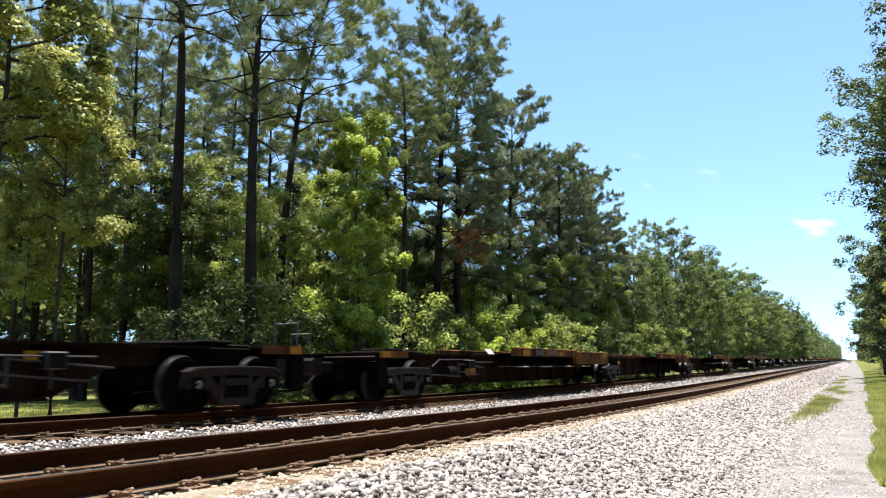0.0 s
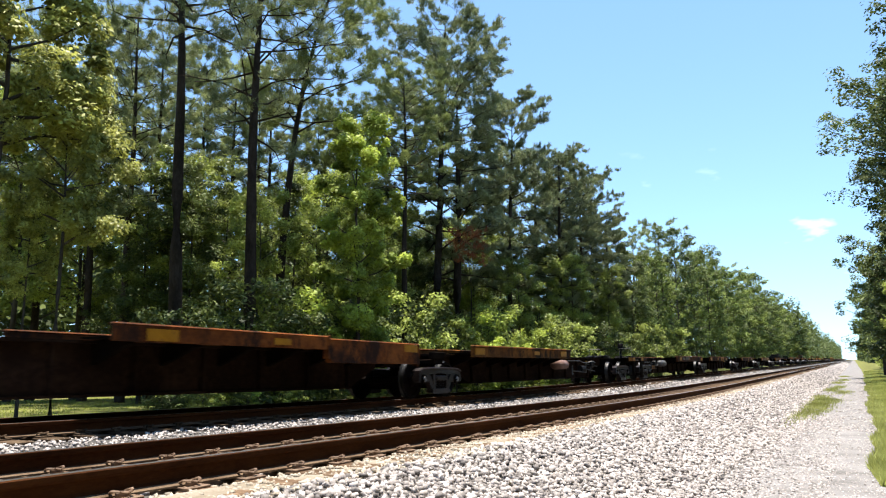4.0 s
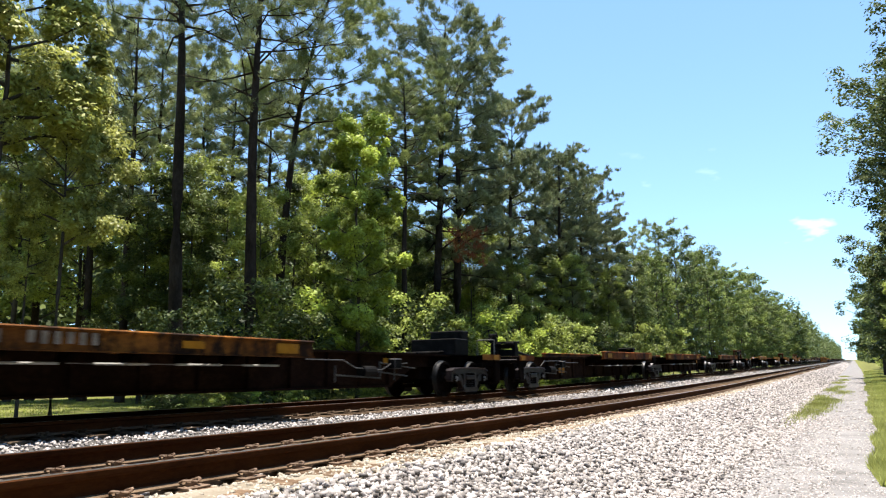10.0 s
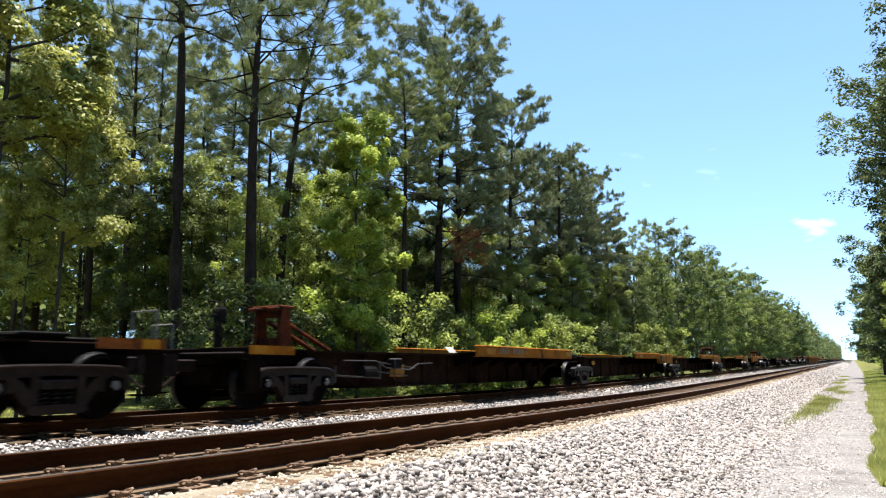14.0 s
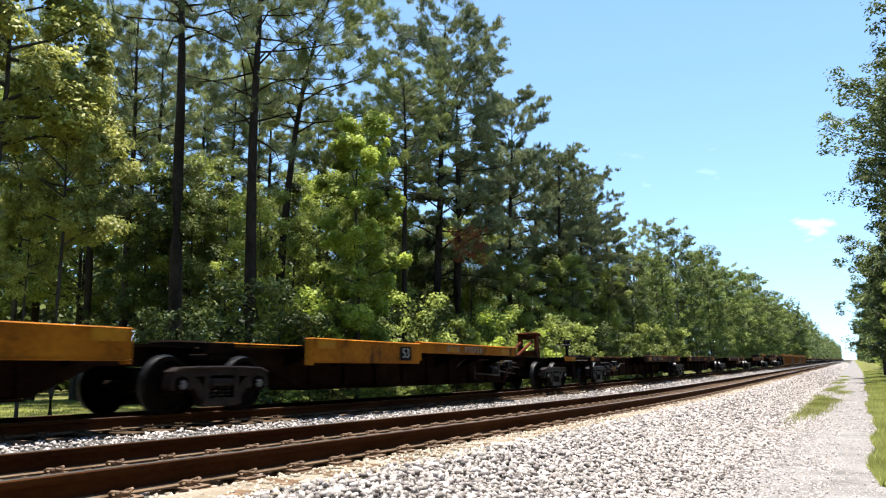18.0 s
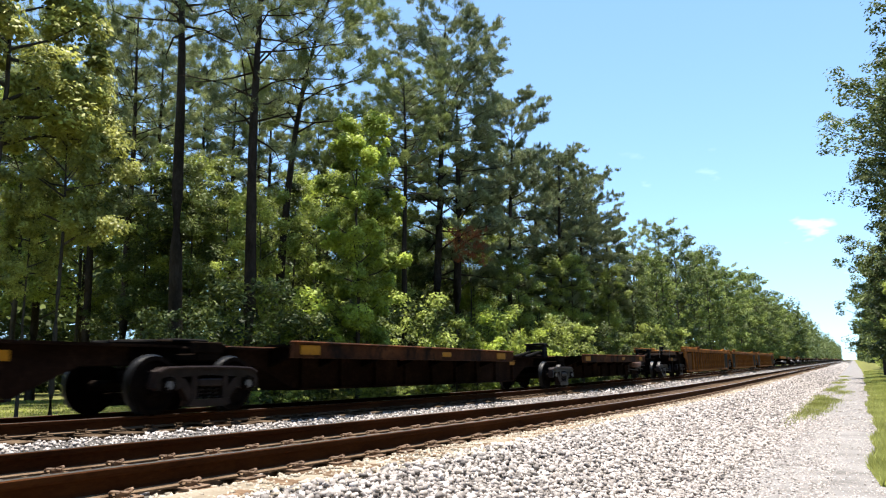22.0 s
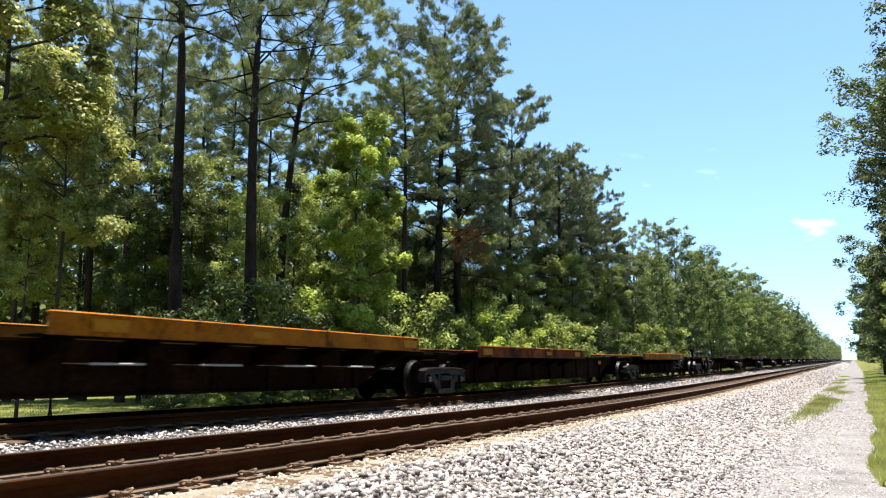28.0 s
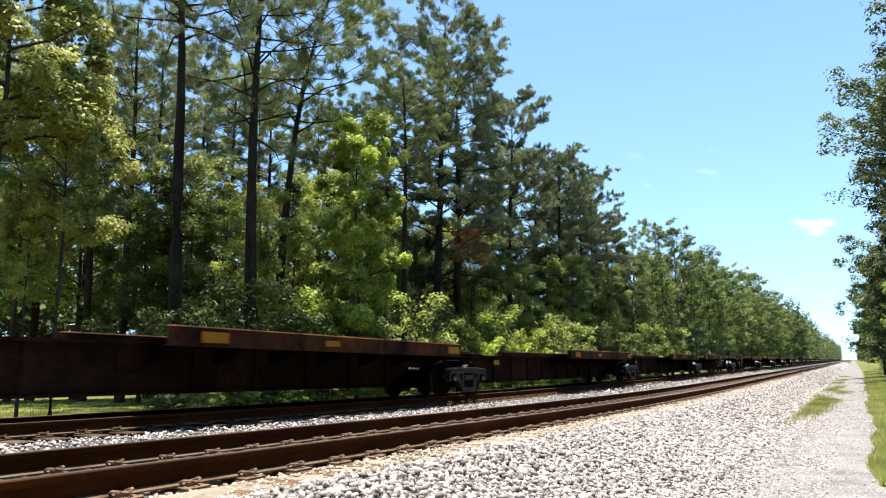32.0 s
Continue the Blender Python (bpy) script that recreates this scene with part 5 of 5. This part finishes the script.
def chord_mesh(L, first):
    """Deep top chord with its caps and brackets, and the bottom sill."""
    bm = bmesh.new()
    a, b = -L / 2 - (0.5 if first else 0.0), L / 2 - 0.8
    box(bm, -0.10, 0.11, a, b - 1.7, 1.43, 1.64, 0.02)
    box(bm, -0.10, 0.09, b - 1.7, b, 1.38, 1.56, 0.015)
    box(bm, -0.10, 0.06, -L / 2 + 0.84, L / 2 - 2.0, 0.24, 0.36, 0.012)
    box(bm, 0.0, 0.04, -L / 2 + 0.84, L / 2 - 2.0, 1.36, 1.43, 0, 1)
    if first:
        box(bm, -0.09, 0.09, a + 0.02, a + 4.1, 1.642, 1.72, 0.015)
    for y in (b - 3.3, a + (4.3 if first else 1.55)):
        box(bm, -0.07, 0.13, y, y + 0.42, 1.60, 1.73, 0.02, 1)
        box(bm, -0.02, 0.15, y + 0.06, y + 0.36, 1.725, 1.765, 0.01, 1)
    box(bm, -0.10, 0.07, b - 1.78, b - 0.85, 1.562, 1.68, 0.012, 1)
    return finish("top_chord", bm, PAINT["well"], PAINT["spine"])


def post_mesh(w=0.09):
    bm = bmesh.new()
    prism(bm, [(-w, 0.36), (-w * 0.6, 1.43), (w * 0.6, 1.43), (w, 0.36)], 0.02, 0.105)
    return finish("post", bm, PAINT["well"])


def well_floor_mesh(L):
    bm = bmesh.new()
    for s in (-1, 1):
        box(bm, s * 1.16 - 0.14, s * 1.16 + 0.14, -L / 2 + 1.4, L / 2 - 1.4, 0.26, 0.31)
    for k in range(6):
        y = -L / 2 + 2.2 + k * (L - 4.4) / 5
        box(bm, -1.34, 1.34, y - 0.09, y + 0.09, 0.16, 0.26)
    return finish("well_floor", bm, M["under"])


def well_end_mesh(end):
    """Bulkhead and deck over the truck, with the cross walkway."""
    bm = bmesh.new()
    y1 = 0.75 if not end else 1.4
    prism(bm, [(-1.4, 0.31), (-1.4, 1.42), (-1.0, 1.42), (-0.3, 1.30), (y1, 1.25), (y1, 0.80), (-0.6, 0.80), (-1.1, 0.9)], -1.1, 1.1)
    box(bm, -1.2, 1.2, -0.35, 0.3, 1.42, 1.46)
    for s in (-1, 1):
        box(bm, s * 0.95 - 0.04, s * 0.95 + 0.04, -0.3, 0.25, 1.25, 1.43)
    return finish("well_end", bm, M["under"])


def wing_mesh(reach):
    """Side wing of the well over the truck, its lower edge cut back in an arch round the wheel."""
    bm = bmesh.new()
    arch = [(-reach + reach * 0.95 * (1 - math.cos(a * math.pi / 12)), 0.30 + 0.80 * math.sin(a * math.pi / 12)) for a in range(0, 7)]
    prism(bm, [(-reach, 1.40)] + arch + [(-0.01, 1.12), (-0.01, 1.40)], 1.30, 1.36)
    for p, q in zip(arch, arch[1:]):
        rod(bm, (1.35, *p), (1.35, *q), 0.03, sides=6)
    return finish("end_wing", bm, PAINT["well"])


def ladder_mesh():
    """Corner ladder: a yellow frame above, pale rungs below."""
    bm = bmesh.new()
    for y in (0.05, 0.60):
        box(bm, 1.36, 1.44, y - 0.045, y + 0.045, 0.98, 1.72, 0.01)
    box(bm, 1.36, 1.44, 0.05, 0.60, 1.50, 1.72, 0.01)
    box(bm, 1.36, 1.44, 0.05, 0.60, 0.98, 1.06, 0.01)
    for z in (0.50, 0.66, 0.82):
        rod(bm, (1.44, 0.02, z), (1.44, 0.62, z), 0.017, sides=6, mat=1)
    rod(bm, (1.42, 0.02, 0.45), (1.42, 0.02, 1.0), 0.016, sides=5, mat=1)
    rod(bm, (1.42, 0.62, 0.45), (1.42, 0.62, 1.0), 0.016, sides=5, mat=1)
    return finish("ladder", bm, PAINT["well"], M["grab"])


def turned_back(me):
    """The same mesh, end for end."""
    out = me.copy()
    out.transform(Matrix.Diagonal((1, -1, 1, 1)))
    out.flip_normals()
    return out


def mirrored(me):
    """The same mesh, left for right."""
    out = me.copy()
    out.transform(Matrix.Diagonal((-1, 1, 1, 1)))
    out.flip_normals()
    return out


def well_unit(y0, y1, first, last):
    """One well of an articulated container car; its foot lies on the rail top, midway between its trucks."""
    L = round(y1 - y0, 2)
    u = tagged(new("well_car"), "empty rusty ochre-yellow container well car on the far track", "rail car", "cars of the freight train")
    if first:
        truck(u, -L / 2)
    truck(u, L / 2)
    for s in (1, -1):
        r = (0, 0, 0) if s > 0 else (0, 0, math.pi)
        part("side_wall", once(("well", L), lambda: well_mesh(L)) if s > 0 else once(("well_far", L), lambda: turned_back(once(("well", L), None))), u, "rusty ochre ribbed side wall", (1.34 * s, 0, 0), r)
        part("top_chord", once(("chord", L, first), lambda: chord_mesh(L, first)) if s > 0 else once(("chord_far", L, first), lambda: turned_back(once(("chord", L, first), None))), u, "yellow top chord and bottom sill", (1.36 * s, 0, 0), r)
        n = round((L - 4.6) / 0.96)
        for k in range(n + 1):
            wide = 0.14 if k in (0, n) else 0.05
            part("post", once(("post", wide), lambda: post_mesh(wide)), u, "", (1.34 * s, -L / 2 + 2.25 + k * (L - 6.3) / n, 0), r)
        part("post", once(("post", 0.06), lambda: post_mesh(0.06)), u, "", (1.34 * s, L / 2 - 2.06, 0), r)
    for e, reach, tip in ((-1, 0.86, -L / 2), (1, 1.22, L / 2 - 0.8)):
        free = (first and e < 0) or (last and e > 0)
        r = (0, 0, 0) if e > 0 else (0, 0, math.pi)
        part("well_end", once(("well_end", free), lambda: well_end_mesh(free)), u, "dark bulkhead with cross walkway", (0, e * (L / 2 - (0.4 if e > 0 else 0)), 0), r)
        part("end_wing", once(("wing", reach), lambda: wing_mesh(reach)), u, "ochre side wing over the truck", (0, tip, 0), r)
        part("end_wing", once(("wing_far", reach), lambda: mirrored(once(("wing", reach), None))), u, "ochre side wing over the truck", (0, tip, 0), r)
    part("ladder", once("ladder", ladder_mesh), u, "yellow corner ladder with pale rungs", (0, L / 2 - 1.47, 0))
    part("ladder", once("ladder_far", lambda: mirrored(once("ladder", None))), u, "yellow corner ladder with pale rungs", (0, L / 2 - 1.47, 0))
    part("marking_panel", once(("plate", 1.05, "black"), lambda: plate(1.05, 1.02, M["black"])), u, "dark stencilled panel", (1.40, L / 2 - 2.58, 0.88))
    part("number", once("dark_digits", dark_digits), u, "dark number 53", (1.385, L / 2 - 3.45, 0.92), (math.pi / 2, 0, math.pi / 2))
    if first:
        part("end_platform", once("end", end_mesh), u, "", (0, -L / 2, 0), (0, 0, math.pi))
        part("coupler", once("coupler", coupler_mesh), u, "cast coupler with hose", (0, -L / 2, 0), (0, 0, math.pi))
        part("brake_stand", once("brake", brake_stand_mesh), u, "black hand brake stand", (0.3, -L / 2 - 1.1, 0), (0, 0, math.pi))
    else:
        part("marking_panel", once(("plate", 1.3, "black"), lambda: plate(1.28, 1.02, M["black"])), u, "dark stencilled panel", (1.40, -L / 2 + 1.42, 0.88))
        part("lettering", once("small_bars", small_bars_mesh), u, "worn white stencilled strokes", (1.408, -L / 2 + 1.25, 0.62))
    if last:
        part("end_platform", once("end", end_mesh), u, "", (0, L / 2, 0))
        part("coupler", once("coupler", coupler_mesh), u, "cast coupler with hose", (0, L / 2, 0))
    part("well_floor", once(("floor", L), lambda: well_floor_mesh(L)), u, "open well floor of ledges and cross members")
    UNITS.append((u, y0, y1, 0))


# each car: truck places along the train, deck order (s: beam first, p: deck first), paint, extras per platform
CARS = [
    ((-23.4, -7.3, 8.74), "sp", "dark", ("", "tank"), (6.9, 1.6)),
    ((14.03, 30.06, 46.54, 63.18, 79.6, 95.63), "ssssp", "dull,rust,dull,rust,dull", ("step early dash code placard", "step", "step dash", "step", "tank"), (7.2, 1.4)),
    ((99.52, 115.29, 131.27, 147.41, 163.56, 178.39), "spppp", "dark,dark,dark,dull,dull", ("code greytank", "emblem", "", "emblem", "forward code dash endbox"), (6.65, 1.55, -0.12)),
    ((182.69, 199.1, 216.37, 232.67), "spp", "rust", ("raised trailhitch dash", "near dash", "early tank dash"), (6.9, 1.75)),
    ((237.24, 253.3, 269.5, 285.4, 301.81, 316.75), "ssssp", "yellow", ("code orange raised placard", "step", "step orange endnum tail", "step orange raised", "step full code orange raised"), (6.9, 1.9)),
    ((321.37, 336.83, 352.83, 368.77, 384.68, 399.97), "spppp", "dark", ("code long", "wide", "wide tank", "wide raised", "wide tank raised"), (6.9, 1.7, -0.12)),
    ((404.38, 422.5, 440.5, 458.2), "www", "well", ("", "", ""), (0, 0)),
    ((462.38, 478.82, 496.26, 512.42), "spp", "yellow,rust,yellow", ("high raised dash", "", "early code"), (7.35, 1.6)),
    ((516.12, 532.53, 549.64, 565.8, 582.0, 597.8), "ssssp", "dark", ("near long", "long", "long", "long", ""), (7.35, 1.6)),
]
y = 602.2
rnd = random.Random(12)
while y < 1090:
    pos = [y]
    for g in (15.9, 16.4, 16.4, 16.4, 15.5):
        pos.append(round(pos[-1] + g, 2))
    CARS.append((tuple(pos), rnd.choice(("spppp", "ssssp")), rnd.choice(("dark", "dull", "rust", "yellow")), ("", "raised" if rnd.random() < 0.4 else "", "", "", "tank"), (6.9, 1.6)))
    y = pos[-1] + 4.5
for pos, order, paint, extras, gaps in CARS:
    paints = paint.split(",") * len(order)
    for k in range(len(order)):
        first, last = k == 0, k == len(order) - 1
        if order[k] == "w":
            well_unit(pos[k], pos[k + 1], first, last)
        else:
            spine_unit(pos[k], pos[k + 1], order[k] == "s", paints[k], first, last, extras[k].split(), gaps)


def rolled(t):
    """Metres that the train has rolled by t seconds; it gathers speed a little."""
    q = t / 32
    return 510.82 * q + 15.52 * q * q + 6.34 * q ** 3


def motions():
    for u, y0, y1, turn in UNITS:
        rows = []
        for k in range(0, 129):
            t = k / 4
            a, b = y0 - rolled(t), y1 - rolled(t)
            if k % 8 and not (b > -6 and a < 36):
                continue
            slope = math.degrees(math.atan2(rise(b) - rise(a), b - a)) * (-1 if turn else 1)
            rows.append((t, pose(FAR_X, (a + b) / 2, FAR_RT + (rise(a) + rise(b)) / 2, slope, 0, turn)))
        walk(u, rows)
    turn_of = {u: turn for u, y0, y1, turn in UNITS}
    centre_of = {u: (y0 + y1) / 2 for u, y0, y1, turn in UNITS}
    for w, u, ly in WHEELS:
        sign = -1 if turn_of[u] else 1
        place = centre_of[u] + ly * sign
        base = w.location.copy()
        rows, last = [], None
        for k in range(0, 961):
            t = k / 30
            yy = place - rolled(t)
            if 1 < yy < 32:
                rows.append((t, pose(*base, math.degrees(sign * rolled(t) / WR) % 360)))
        if rows:
            if rows[0][0] > 0:
                rows.insert(0, (0.0, rows[0][1]))
            if rows[-1][0] < 32:
                rows.append((32.0, rows[-1][1]))
            walk(w, rows)


motions()
